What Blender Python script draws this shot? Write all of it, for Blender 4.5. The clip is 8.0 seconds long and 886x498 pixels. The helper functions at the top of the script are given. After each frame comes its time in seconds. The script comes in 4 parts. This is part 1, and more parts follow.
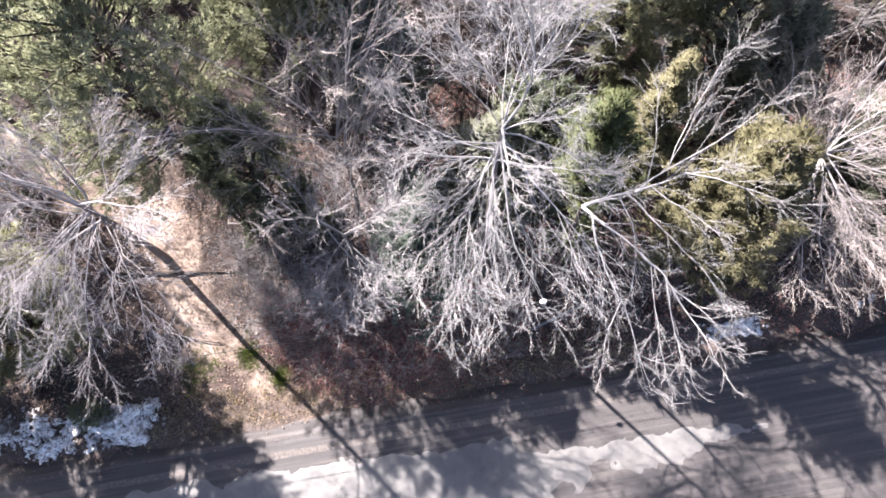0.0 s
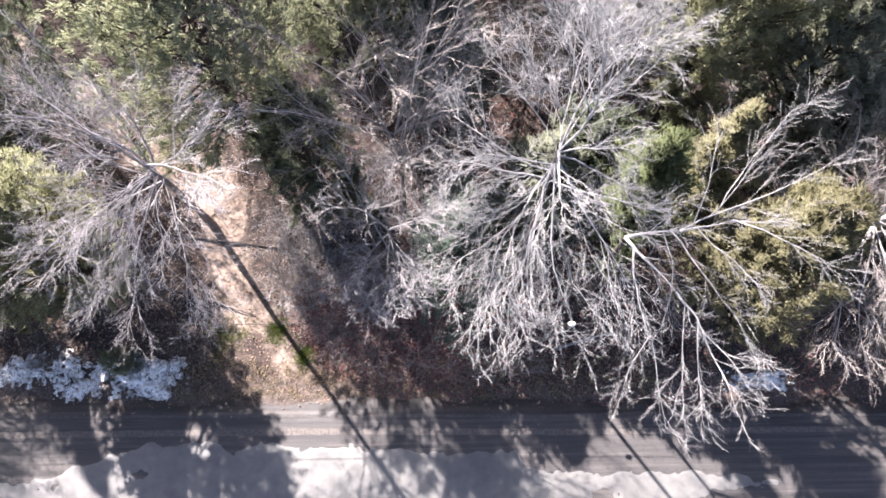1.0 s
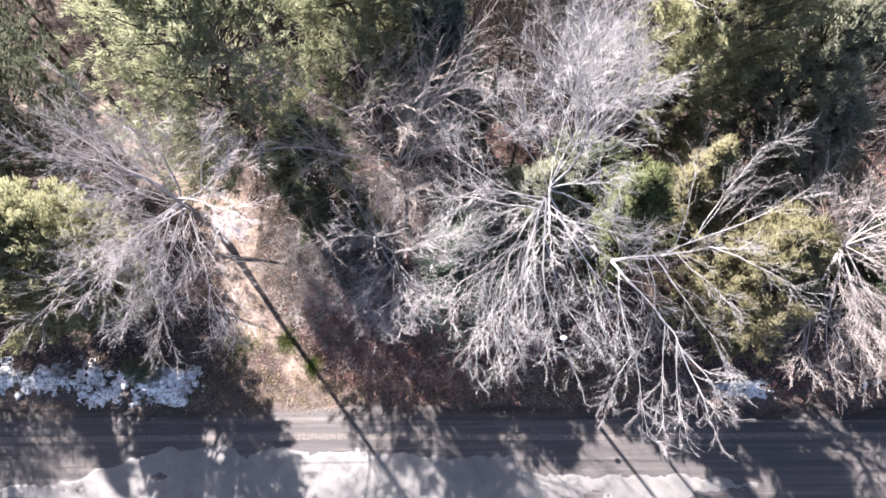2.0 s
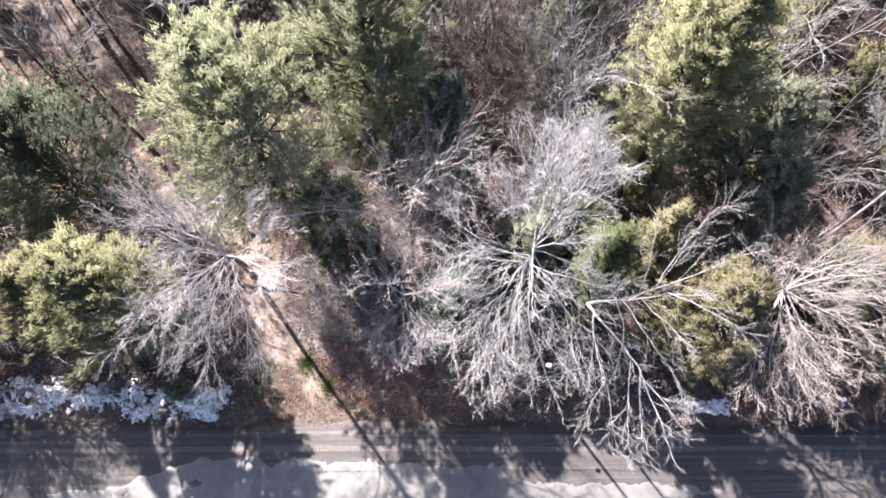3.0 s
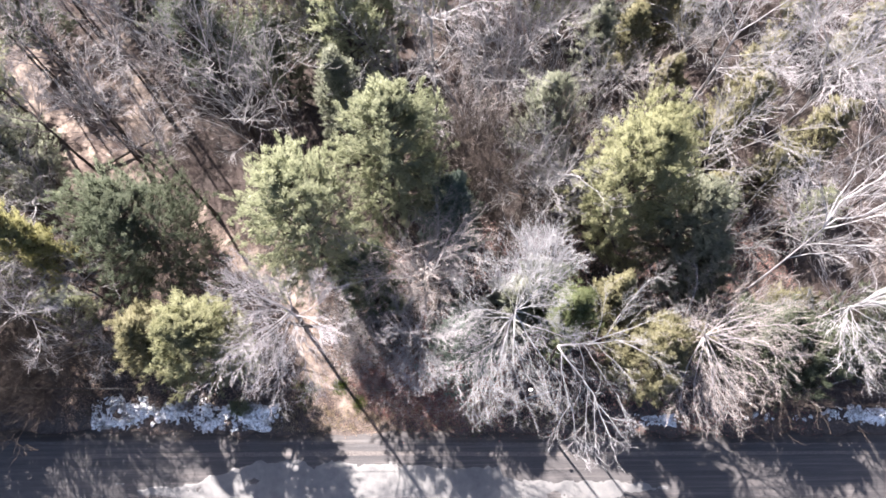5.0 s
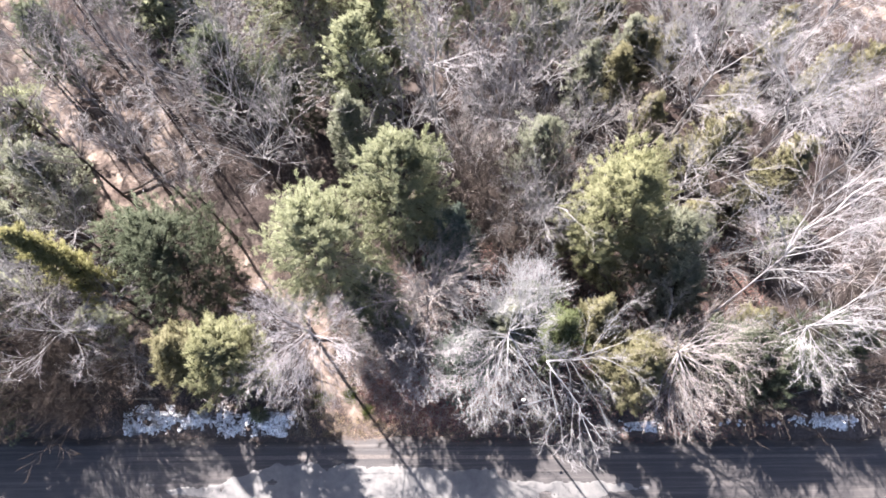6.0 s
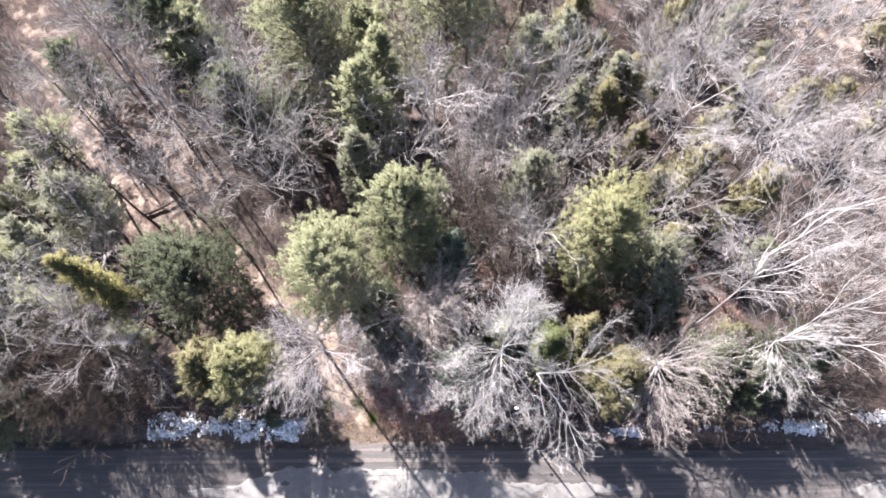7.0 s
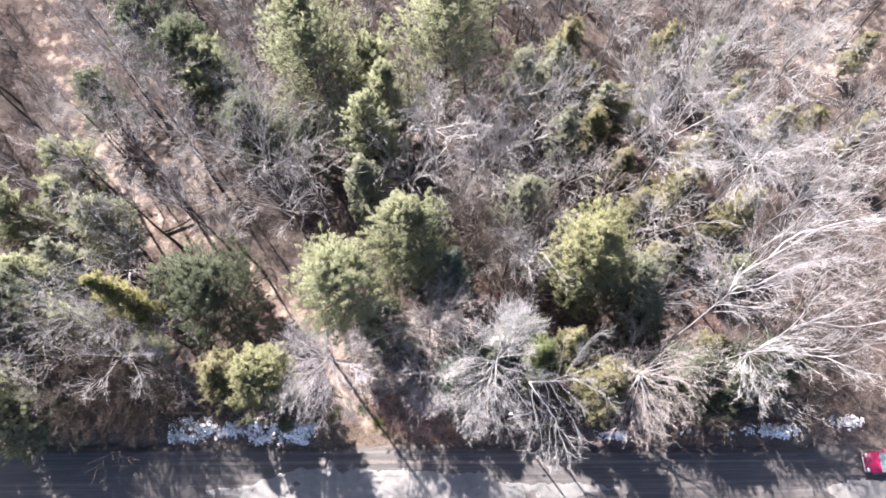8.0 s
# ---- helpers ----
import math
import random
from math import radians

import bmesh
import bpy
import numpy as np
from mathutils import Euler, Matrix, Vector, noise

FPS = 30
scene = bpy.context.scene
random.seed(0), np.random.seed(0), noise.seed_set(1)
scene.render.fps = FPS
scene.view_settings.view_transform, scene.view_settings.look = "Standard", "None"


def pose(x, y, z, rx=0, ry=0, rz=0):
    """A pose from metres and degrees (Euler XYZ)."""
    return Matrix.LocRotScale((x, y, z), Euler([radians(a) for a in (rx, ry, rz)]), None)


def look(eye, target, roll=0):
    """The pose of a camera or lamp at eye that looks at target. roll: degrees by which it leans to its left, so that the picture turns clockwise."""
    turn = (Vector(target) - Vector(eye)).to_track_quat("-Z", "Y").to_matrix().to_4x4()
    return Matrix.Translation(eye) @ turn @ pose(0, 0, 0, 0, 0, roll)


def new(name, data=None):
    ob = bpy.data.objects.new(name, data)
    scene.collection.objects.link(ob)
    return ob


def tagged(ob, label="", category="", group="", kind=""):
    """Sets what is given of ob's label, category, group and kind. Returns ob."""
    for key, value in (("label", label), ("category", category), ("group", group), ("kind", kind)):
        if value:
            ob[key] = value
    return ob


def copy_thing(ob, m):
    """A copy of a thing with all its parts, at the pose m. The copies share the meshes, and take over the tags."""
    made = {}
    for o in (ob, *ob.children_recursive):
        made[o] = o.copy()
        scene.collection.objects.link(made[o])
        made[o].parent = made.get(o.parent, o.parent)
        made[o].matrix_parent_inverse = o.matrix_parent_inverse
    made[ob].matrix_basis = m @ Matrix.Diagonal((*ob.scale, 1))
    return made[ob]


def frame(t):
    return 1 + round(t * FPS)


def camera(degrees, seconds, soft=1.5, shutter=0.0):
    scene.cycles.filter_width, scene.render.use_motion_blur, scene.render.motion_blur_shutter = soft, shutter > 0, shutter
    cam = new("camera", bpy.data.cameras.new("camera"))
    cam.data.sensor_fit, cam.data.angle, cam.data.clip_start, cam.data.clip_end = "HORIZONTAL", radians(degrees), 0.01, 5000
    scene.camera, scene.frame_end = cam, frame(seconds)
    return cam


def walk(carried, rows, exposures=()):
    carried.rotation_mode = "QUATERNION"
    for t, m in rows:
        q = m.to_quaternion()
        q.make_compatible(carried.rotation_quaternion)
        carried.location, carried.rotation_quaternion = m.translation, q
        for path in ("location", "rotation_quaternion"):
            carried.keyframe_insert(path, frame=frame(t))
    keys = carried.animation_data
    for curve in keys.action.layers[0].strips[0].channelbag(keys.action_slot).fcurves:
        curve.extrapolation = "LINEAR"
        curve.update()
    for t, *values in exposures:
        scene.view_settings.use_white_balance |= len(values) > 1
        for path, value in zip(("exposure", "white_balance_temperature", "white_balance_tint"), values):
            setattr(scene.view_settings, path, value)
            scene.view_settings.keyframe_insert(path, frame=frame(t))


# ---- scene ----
cam = camera(66.1, 8.0, soft=1.65)
PATH = [
    (0, (0.058, 0.007, 29.391), (0.152, 0.627, 27.492), -1.5),
    (0.5, (-0.028, 0.008, 29.577), (0.011, 0.638, 27.679), -1.5),
    (1, (-0.161, 0.031, 29.825), (-0.162, 0.665, 27.928), -1.1),
    (2.5, (-0.224, 0.298, 33.798), (-0.223, 0.929, 31.9), -0.8),
    (3, (-0.267, 0.399, 36.313), (-0.267, 1.038, 34.417), -0.8),
    (3.5, (-0.368, 0.388, 38.8), (-0.367, 1.024, 36.904), -0.8),
    (4, (-0.445, 0.182, 41.333), (-0.444, 0.823, 39.439), -0.8),
    (4.5, (-0.505, 0.089, 43.698), (-0.507, 0.737, 41.805), -1.0),
    (6, (-0.779, 0.149, 50.687), (-0.775, 0.797, 48.795), -0.5),
    (6.5, (-0.804, 0.127, 52.837), (-0.798, 0.779, 50.946), -0.4),
    (7, (-0.749, 0.163, 54.985), (-0.745, 0.814, 53.094), -0.5),
    (7.5, (-0.689, 0.137, 57.073), (-0.687, 0.789, 55.183), -0.6),
    (8, (-0.704, -0.041, 59.14), (-0.701, 0.617, 57.251), -0.6),
]
walk(cam, [(t, look(eye, target, roll)) for t, eye, target, roll in PATH],
     exposures=[(0.0, 2.38, 6420, 19.5), (8.0, 2.38, 6420, 18)])

# ---------------------------------------------------------------- light
SUN_ELEV, SUN_FROM = 48.0, Vector((-0.57, 0.82, 0))     # horizontal way towards the sun
world = bpy.data.worlds.new("sky")
scene.world = world
world.use_nodes = True
wn = world.node_tree.nodes
sky = wn.new("ShaderNodeTexSky")
sky.sky_type, sky.sun_disc = "NISHITA", False
sky.sun_elevation = radians(SUN_ELEV)
sky.dust_density, sky.ozone_density = 2.0, 0.8
sky.sun_rotation = math.atan2(SUN_FROM.x, SUN_FROM.y)
world.node_tree.links.new(sky.outputs[0], wn["Background"].inputs[0])
wn["Background"].inputs[1].default_value = 0.054
sun = new("sun", bpy.data.lights.new("sun", "SUN"))
sun.data.energy, sun.data.angle, sun.data.color = 5.0, radians(0.55), (1.0, 0.95, 0.87)
toward = SUN_FROM.normalized() * math.cos(radians(SUN_ELEV)) + Vector((0, 0, math.sin(radians(SUN_ELEV))))
sun.matrix_world = look(tuple(toward * 80), (0, 0, 0))


# ---------------------------------------------------------------- materials
class Nodes:
    """Small helper round one node material."""

    def __init__(self, name):
        self.m = bpy.data.materials.new(name)
        self.m.use_nodes = True
        self.t = self.m.node_tree
        self.bsdf = self.t.nodes["Principled BSDF"]
        self.out = self.t.nodes["Material Output"]
        self.co = self.t.nodes.new("ShaderNodeTexCoord").outputs["Object"]

    def link(self, a, b):
        self.t.links.new(a, b)

    def scaled(self, s):
        n = self.t.nodes.new("ShaderNodeMapping")
        n.inputs["Scale"].default_value = s
        self.link(self.co, n.inputs["Vector"])
        return n.outputs[0]

    def noise(self, scale, detail=6, rough=0.6, vec=None, distort=0.0):
        n = self.t.nodes.new("ShaderNodeTexNoise")
        n.inputs["Scale"].default_value, n.inputs["Detail"].default_value = scale, detail
        n.inputs["Roughness"].default_value, n.inputs["Distortion"].default_value = rough, distort
        self.link(vec or self.co, n.inputs["Vector"])
        return n.outputs["Fac"]

    def voronoi(self, scale, vec=None, out="Color"):
        n = self.t.nodes.new("ShaderNodeTexVoronoi")
        n.inputs["Scale"].default_value = scale
        self.link(vec or self.co, n.inputs["Vector"])
        return n.outputs[out]

    def ramp(self, fac, *stops):
        n = self.t.nodes.new("ShaderNodeValToRGB")
        e = n.color_ramp.elements
        while len(e) < len(stops):
            e.new(0.5)
        for el, (p, c) in zip(e, stops):
            el.position, el.color = p, (*((c, c, c) if isinstance(c, (int, float)) else c), 1)
        self.link(fac, n.inputs[0])
        return n.outputs[0]

    def mix(self, fac, a, b, how="MIX"):
        n = self.t.nodes.new("ShaderNodeMix")
        n.data_type, n.blend_type = "RGBA", how
        for sock, v in ((n.inputs[0], fac), (n.inputs[6], a), (n.inputs[7], b)):
            if isinstance(v, (int, float)):
                sock.default_value = v
            elif isinstance(v, tuple):
                sock.default_value = (*v, 1)
            else:
                self.link(v, sock)
        return n.outputs[2]

    def island(self):
        return self.t.nodes.new("ShaderNodeNewGeometry").outputs["Random Per Island"]

    def chance(self):
        return self.t.nodes.new("ShaderNodeObjectInfo").outputs["Random"]

    def attr(self, name):
        n = self.t.nodes.new("ShaderNodeAttribute")
        n.attribute_name = name
        return n.outputs["Fac"]

    def bump(self, height, strength=0.4, dist=0.02):
        n = self.t.nodes.new("ShaderNodeBump")
        n.inputs["Strength"].default_value, n.inputs["Distance"].default_value = strength, dist
        self.link(height, n.inputs["Height"])
        self.link(n.outputs[0], self.bsdf.inputs["Normal"])

    def done(self, colour, rough=0.85, metal=0.0, spec=None):
        for sock, v in ((self.bsdf.inputs["Base Color"], colour), (self.bsdf.inputs["Roughness"], rough)):
            if isinstance(v, (int, float)):
                sock.default_value = v
            elif isinstance(v, tuple):
                sock.default_value = (*v, 1)
            else:
                self.link(v, sock)
        self.bsdf.inputs["Metallic"].default_value = metal
        if spec is not None:
            self.bsdf.inputs["Specular IOR Level"].default_value = spec
        return self.m


def bark(name, dark, mid, pale, scale=1.0):
    n = Nodes(name)
    a = n.noise(1.3 * scale, 5)
    b = n.noise(14 * scale, 6, vec=n.scaled((1, 1, 0.25)))
    c = n.ramp(n.mix(0.45, a, b), (0.33, dark), (0.5, mid), (0.66, pale))
    c = n.mix(0.45, c, n.ramp(n.chance(), (0, tuple(v * 0.72 for v in mid)), (1, tuple(min(v * 1.25, 0.8) for v in mid))))
    n.bump(b, 0.5, 0.03)
    return n.done(c, 0.9, spec=0.2)


def foliage(name, dark, mid, pale, through_=0.5):
    n = Nodes(name)
    big = n.noise(0.9, 4)
    c = n.ramp(n.mix(0.5, n.island(), big), (0.22, dark), (0.5, mid), (0.78, pale))
    c = n.mix(0.35, c, n.ramp(n.chance(), (0, tuple(v * 0.8 for v in mid)), (1, tuple(v * 1.2 for v in mid))))
    n.done(c, 0.6, spec=0.25)
    tr = n.t.nodes.new("ShaderNodeBsdfTranslucent")
    n.link(c, tr.inputs[0])
    mx = n.t.nodes.new("ShaderNodeMixShader")
    mx.inputs[0].default_value = through_
    n.link(n.bsdf.outputs[0], mx.inputs[1])
    n.link(tr.outputs[0], mx.inputs[2])
    n.link(mx.outputs[0], n.out.inputs[0])
    return n.m


def plain(name, colour, rough=0.5, metal=0.0, grain=30, amount=0.12):
    n = Nodes(name)
    f = n.noise(grain, 4)
    lo, hi = (tuple(min(1, v * k) for v in colour) for k in (1 - amount, 1 + amount))
    return n.done(n.ramp(f, (0.3, lo), (0.7, hi)), rough, metal)


M = {
    "bark_white": bark("pale_bark", (0.19, 0.183, 0.184), (0.325, 0.317, 0.32), (0.46, 0.448, 0.445)),
    "bark_grey": bark("grey_bark", (0.125, 0.118, 0.119), (0.25, 0.239, 0.241), (0.38, 0.366, 0.366)),
    "bark_brown": bark("brown_bark", (0.088, 0.073, 0.07), (0.185, 0.158, 0.152), (0.30, 0.264, 0.25)),
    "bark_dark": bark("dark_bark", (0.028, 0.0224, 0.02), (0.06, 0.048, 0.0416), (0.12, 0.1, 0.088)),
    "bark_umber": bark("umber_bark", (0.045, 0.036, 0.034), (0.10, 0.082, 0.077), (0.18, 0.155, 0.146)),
    "bark_lavender": bark("lavender_grey_bark", (0.155, 0.145, 0.15), (0.305, 0.288, 0.295), (0.45, 0.43, 0.44)),
    "bark_rose": bark("rosy_bark", (0.148, 0.128, 0.122), (0.295, 0.263, 0.25), (0.435, 0.398, 0.38)),
    "pine": foliage("pine_needles", (0.10, 0.118, 0.066), (0.29, 0.31, 0.188), (0.435, 0.455, 0.315)),
    "pine_dark": foliage("dark_needles", (0.035, 0.047, 0.031), (0.115, 0.138, 0.088), (0.24, 0.265, 0.18)),
    "cedar": foliage("yellow_green_cedar", (0.12, 0.126, 0.064), (0.305, 0.312, 0.175), (0.455, 0.455, 0.29)),
    "olive": foliage("olive_cedar", (0.10, 0.095, 0.05), (0.245, 0.233, 0.135), (0.39, 0.37, 0.235)),
    "golden": foliage("golden_conifer", (0.12, 0.118, 0.05), (0.265, 0.257, 0.115), (0.41, 0.395, 0.205)),
    "pale_green": foliage("grey_green_conifer", (0.105, 0.114, 0.078), (0.25, 0.265, 0.195), (0.41, 0.425, 0.33)),
    "fresh_green": foliage("fresh_green_needles", (0.055, 0.07, 0.032), (0.14, 0.165, 0.08), (0.25, 0.28, 0.145)),
    "blue_green": foliage("blue_green_conifer", (0.048, 0.069, 0.056), (0.13, 0.167, 0.135), (0.255, 0.30, 0.248)),
    "grass_green": foliage("green_grass", (0.05, 0.07, 0.015), (0.1, 0.14, 0.03), (0.18, 0.22, 0.06)),
    "grass_dry": foliage("dry_grass", (0.22, 0.17, 0.11), (0.40, 0.33, 0.22), (0.58, 0.5, 0.36)),
    "leaf": foliage("dead_leaves", (0.10, 0.068, 0.052), (0.235, 0.17, 0.134), (0.41, 0.325, 0.262), 0.15),
    "leaf_red": foliage("russet_leaves", (0.11, 0.045, 0.042), (0.24, 0.105, 0.095), (0.40, 0.225, 0.195), 0.25),
}


def ground_material():
    n = Nodes("leaf_litter_ground")
    big, fine, mid = n.noise(0.16, 5), n.noise(6, 8, 0.7), n.noise(0.9, 6)
    litter = n.ramp(n.mix(0.5, mid, fine), (0.32, (0.019, 0.0155, 0.015)), (0.48, (0.05, 0.041, 0.038)), (0.64, (0.115, 0.097, 0.088)))
    russet = n.ramp(fine, (0.35, (0.034, 0.021, 0.019)), (0.6, (0.09, 0.062, 0.054)))
    c = n.mix(n.ramp(big, (0.4, 0.0), (0.65, 0.5)), litter, russet)
    c = n.mix(n.ramp(n.attr("russet"), (0.1, 0.0), (0.8, 0.8)), c, n.ramp(n.mix(0.6, mid, fine), (0.35, (0.075, 0.036, 0.034)), (0.62, (0.25, 0.135, 0.12))))
    sand = n.ramp(n.mix(0.6, mid, fine), (0.36, (0.12, 0.088, 0.075)), (0.5, (0.235, 0.185, 0.155)), (0.64, (0.37, 0.312, 0.26)))
    edge = n.t.nodes.new("ShaderNodeMath")
    edge.operation = "ADD"
    n.link(n.attr("sand"), edge.inputs[0])
    n.link(n.ramp(mid, (0.3, 0.0), (0.7, 0.5)), edge.inputs[1])
    c = n.mix(n.ramp(edge.outputs[0], (0.55, 0.0), (0.95, 0.9)), c, sand)
    wet = n.mix(n.ramp(n.attr("verge"), (0.0, 0.0), (1.0, 0.85)), c, n.ramp(fine, (0.3, (0.0467, 0.0391, 0.0374)), (0.65, (0.145, 0.123, 0.111))))
    n.bump(n.mix(0.6, mid, fine), 0.7, 0.08)
    return n.done(wet, 0.95, spec=0.15)


def road_material():
    n = Nodes("worn_asphalt")
    grain, patch = n.noise(38, 5, 0.7), n.noise(0.45, 6)
    streak = n.noise(1.0, 6, 0.7, n.scaled((0.07, 3.4, 1)))
    c = n.ramp(n.mix(0.3, streak, patch), (0.38, (0.0225, 0.019, 0.021)), (0.5, (0.045, 0.039, 0.0395)), (0.6, (0.10, 0.087, 0.082)))
    c = n.mix(0.3, c, n.ramp(grain, (0.3, 0.02), (0.7, 0.2)))
    n.bump(grain, 0.35, 0.01)
    return n.done(c, n.ramp(patch, (0.4, 0.55), (0.6, 0.85)), spec=0.3)


def ice_material():
    n = Nodes("thin_grey_ice")
    big, mid, fine = n.noise(0.35, 5, distort=0.6), n.noise(1.7, 6), n.noise(16, 6, 0.7)
    c = n.ramp(n.mix(0.5, big, mid), (0.36, (0.092, 0.091, 0.093)), (0.5, (0.128, 0.126, 0.125)), (0.62, (0.165, 0.161, 0.154)))
    c = n.mix(n.ramp(fine, (0.55, 0.0), (0.75, 0.35)), c, (0.18, 0.167, 0.159))
    n.bump(mid, 0.15, 0.01)
    return n.done(c, n.ramp(mid, (0.35, 0.28), (0.65, 0.6)), spec=0.4)


def snow_material():
    n = Nodes("dirty_old_snow")
    big, mid, fine = n.noise(0.9, 4, 0.6), n.noise(3.4, 6, 0.75), n.noise(17, 6, 0.8)
    c = n.ramp(n.mix(0.5, mid, fine), (0.425, (0.035, 0.031, 0.03)), (0.455, (0.40, 0.39, 0.385)), (0.48, (0.88, 0.87, 0.87)))
    c = n.mix(n.ramp(n.noise(6.5, 5, 0.8), (0.55, 0.0), (0.61, 0.92)), c, (0.07, 0.06, 0.055))
    c = n.mix(n.ramp(big, (0.52, 0.0), (0.64, 0.8)), c, (0.085, 0.072, 0.065))
    n.bump(fine, 0.8, 0.06)
    return n.done(c, 0.7, spec=0.3)


M["ground"], M["road"], M["ice"], M["snow"] = ground_material(), road_material(), ice_material(), snow_material()
M["wire"] = plain("black_cable", (0.03, 0.03, 0.03), 0.6)
M["porcelain"] = plain("white_porcelain", (0.8, 0.8, 0.78), 0.25)
M["red_paint"] = plain("red_car_paint", (0.23, 0.008, 0.05), 0.3)
M["tyre"] = plain("black_rubber", (0.02, 0.02, 0.02), 0.8)
M["rim"] = plain("silver_alloy", (0.6, 0.6, 0.62), 0.3, 0.9)
M["chrome"] = plain("bright_bumper", (0.42, 0.42, 0.44), 0.35, 0.2)
M["car_glass"] = plain("tinted_glass", (0.10, 0.14, 0.16), 0.05)
M["lamp_glass"] = plain("headlamp_glass", (0.4, 0.42, 0.45), 0.15)


# ---------------------------------------------------------------- mesh helpers
def mesh_of(name, verts, faces, material, smooth=False):
    """A mesh from arrays: verts (n, 3) and faces (m, k) of one corner count, or a list of such."""
    me = bpy.data.meshes.new(name)
    blocks = faces if isinstance(faces, list) else [faces]
    verts = np.asarray(verts, dtype=np.float32)
    loops = np.concatenate([f.ravel() for f in blocks]).astype(np.int32)
    totals = np.concatenate([np.full(len(f), f.shape[1], np.int32) for f in blocks])
    starts = np.concatenate([[0], np.cumsum(totals)[:-1]]).astype(np.int32)
    me.vertices.add(len(verts))
    me.vertices.foreach_set("co", verts.ravel())
    me.loops.add(len(loops))
    me.loops.foreach_set("vertex_index", loops)
    me.polygons.add(len(totals))
    me.polygons.foreach_set("loop_start", starts)
    me.polygons.foreach_set("use_smooth", np.full(len(totals), smooth))
    me.update(calc_edges=True)
    me.materials.append(material)
    return me


def part_mesh(name, me, parent, label=""):
    ob = new(name, me)
    ob.parent = parent
    return tagged(ob, label)


def part(name, bm, material, parent=None, label="", smooth=False):
    """One bmesh as one mesh object under a thing or a part."""
    me = bpy.data.meshes.new(name)
    for f in bm.faces:
        f.smooth = smooth
    bm.to_mesh(me)
    bm.free()
    me.materials.append(material)
    return part_mesh(name, me, parent, label)


def unit(v):
    return v / np.maximum(np.linalg.norm(v, axis=-1, keepdims=True), 1e-9)


def tubes(P, R, sides):
    """Tubes round polylines P (b, n, 3) with radii R (b, n): verts and quads."""
    b, n, _ = P.shape
    T = unit(np.gradient(P, axis=1))
    ref = np.broadcast_to(np.array([0.31, 0.52, 0.795]), T.shape)
    ref = np.where(np.abs((T * ref).sum(-1, keepdims=True)) > 0.9, np.array([0.9, -0.3, 0.3]), ref)
    U = unit(np.cross(T, ref))
    V = np.cross(T, U)
    a = np.arange(sides) * 2 * np.pi / sides
    ring = U[:, :, None] * np.cos(a)[:, None] + V[:, :, None] * np.sin(a)[:, None]
    verts = (P[:, :, None] + ring * R[:, :, None, None]).reshape(-1, 3)
    i = np.arange(b)[:, None, None] * n * sides + np.arange(n - 1)[None, :, None] * sides
    k = np.arange(sides)[None, None, :]
    k2 = (k + 1) % sides
    q = np.stack([i + k, i + k2, i + sides + k2, i + sides + k], -1).reshape(-1, 4)
    return verts, q


def lattice(x, y, size, seed):
    """Smooth random values from 0 to 1 on a grid of that size."""
    table = np.random.default_rng(seed).random((257, 257))
    u, v = np.asarray(x) / size + 90, np.asarray(y) / size + 90
    i, j = np.floor(u).astype(int), np.floor(v).astype(int)
    f, g = u - i, v - j
    f, g = f * f * (3 - 2 * f), g * g * (3 - 2 * g)
    i, j, i2, j2 = i % 257, j % 257, (i + 1) % 257, (j + 1) % 257
    return (table[i, j] * (1 - f) + table[i2, j] * f) * (1 - g) + (table[i, j2] * (1 - f) + table[i2, j2] * f) * g


def spikes(P, D, L, r):
    """Straight twigs with three sides that end in a point."""
    T = unit(D)
    ref = np.where(np.abs(T[:, 2:]) > 0.9, np.array([0.9, -0.3, 0.3]), np.array([0.1, 0.2, 0.97]))
    U = unit(np.cross(T, ref))
    V = np.cross(T, U)
    a = np.arange(3) * 2 * np.pi / 3
    ring = P[:, None] + (U[:, None] * np.cos(a)[:, None] + V[:, None] * np.sin(a)[:, None]) * r[:, None, None]
    verts = np.concatenate([ring, (P + T * L[:, None])[:, None]], 1).reshape(-1, 3)
    i = np.arange(len(P))[:, None] * 4
    return verts, np.concatenate([np.concatenate([i + k, i + (k + 1) % 3, i + 3], 1)[:, None] for k in range(3)], 1).reshape(-1, 3)


def joined(chunks):
    vs, fs, at = [], [], 0
    for v, f in chunks:
        vs.append(v)
        fs.append(f + at)
        at += len(v)
    return np.concatenate(vs), np.concatenate(fs)


def wander(rng, P0, D, L, n, bend, lift):
    """Polylines of n points from P0 along D, length L, that bend at random and lift towards the sky."""
    pts, d, p = [P0], unit(D), P0
    step = (L / (n - 1))[:, None]
    for _ in range(n - 1):
        d = unit(d + rng.normal(0, bend, d.shape) + np.array([0, 0, 1.0]) * lift)
        p = p + d * step
        pts.append(p)
    return np.stack(pts, 1)


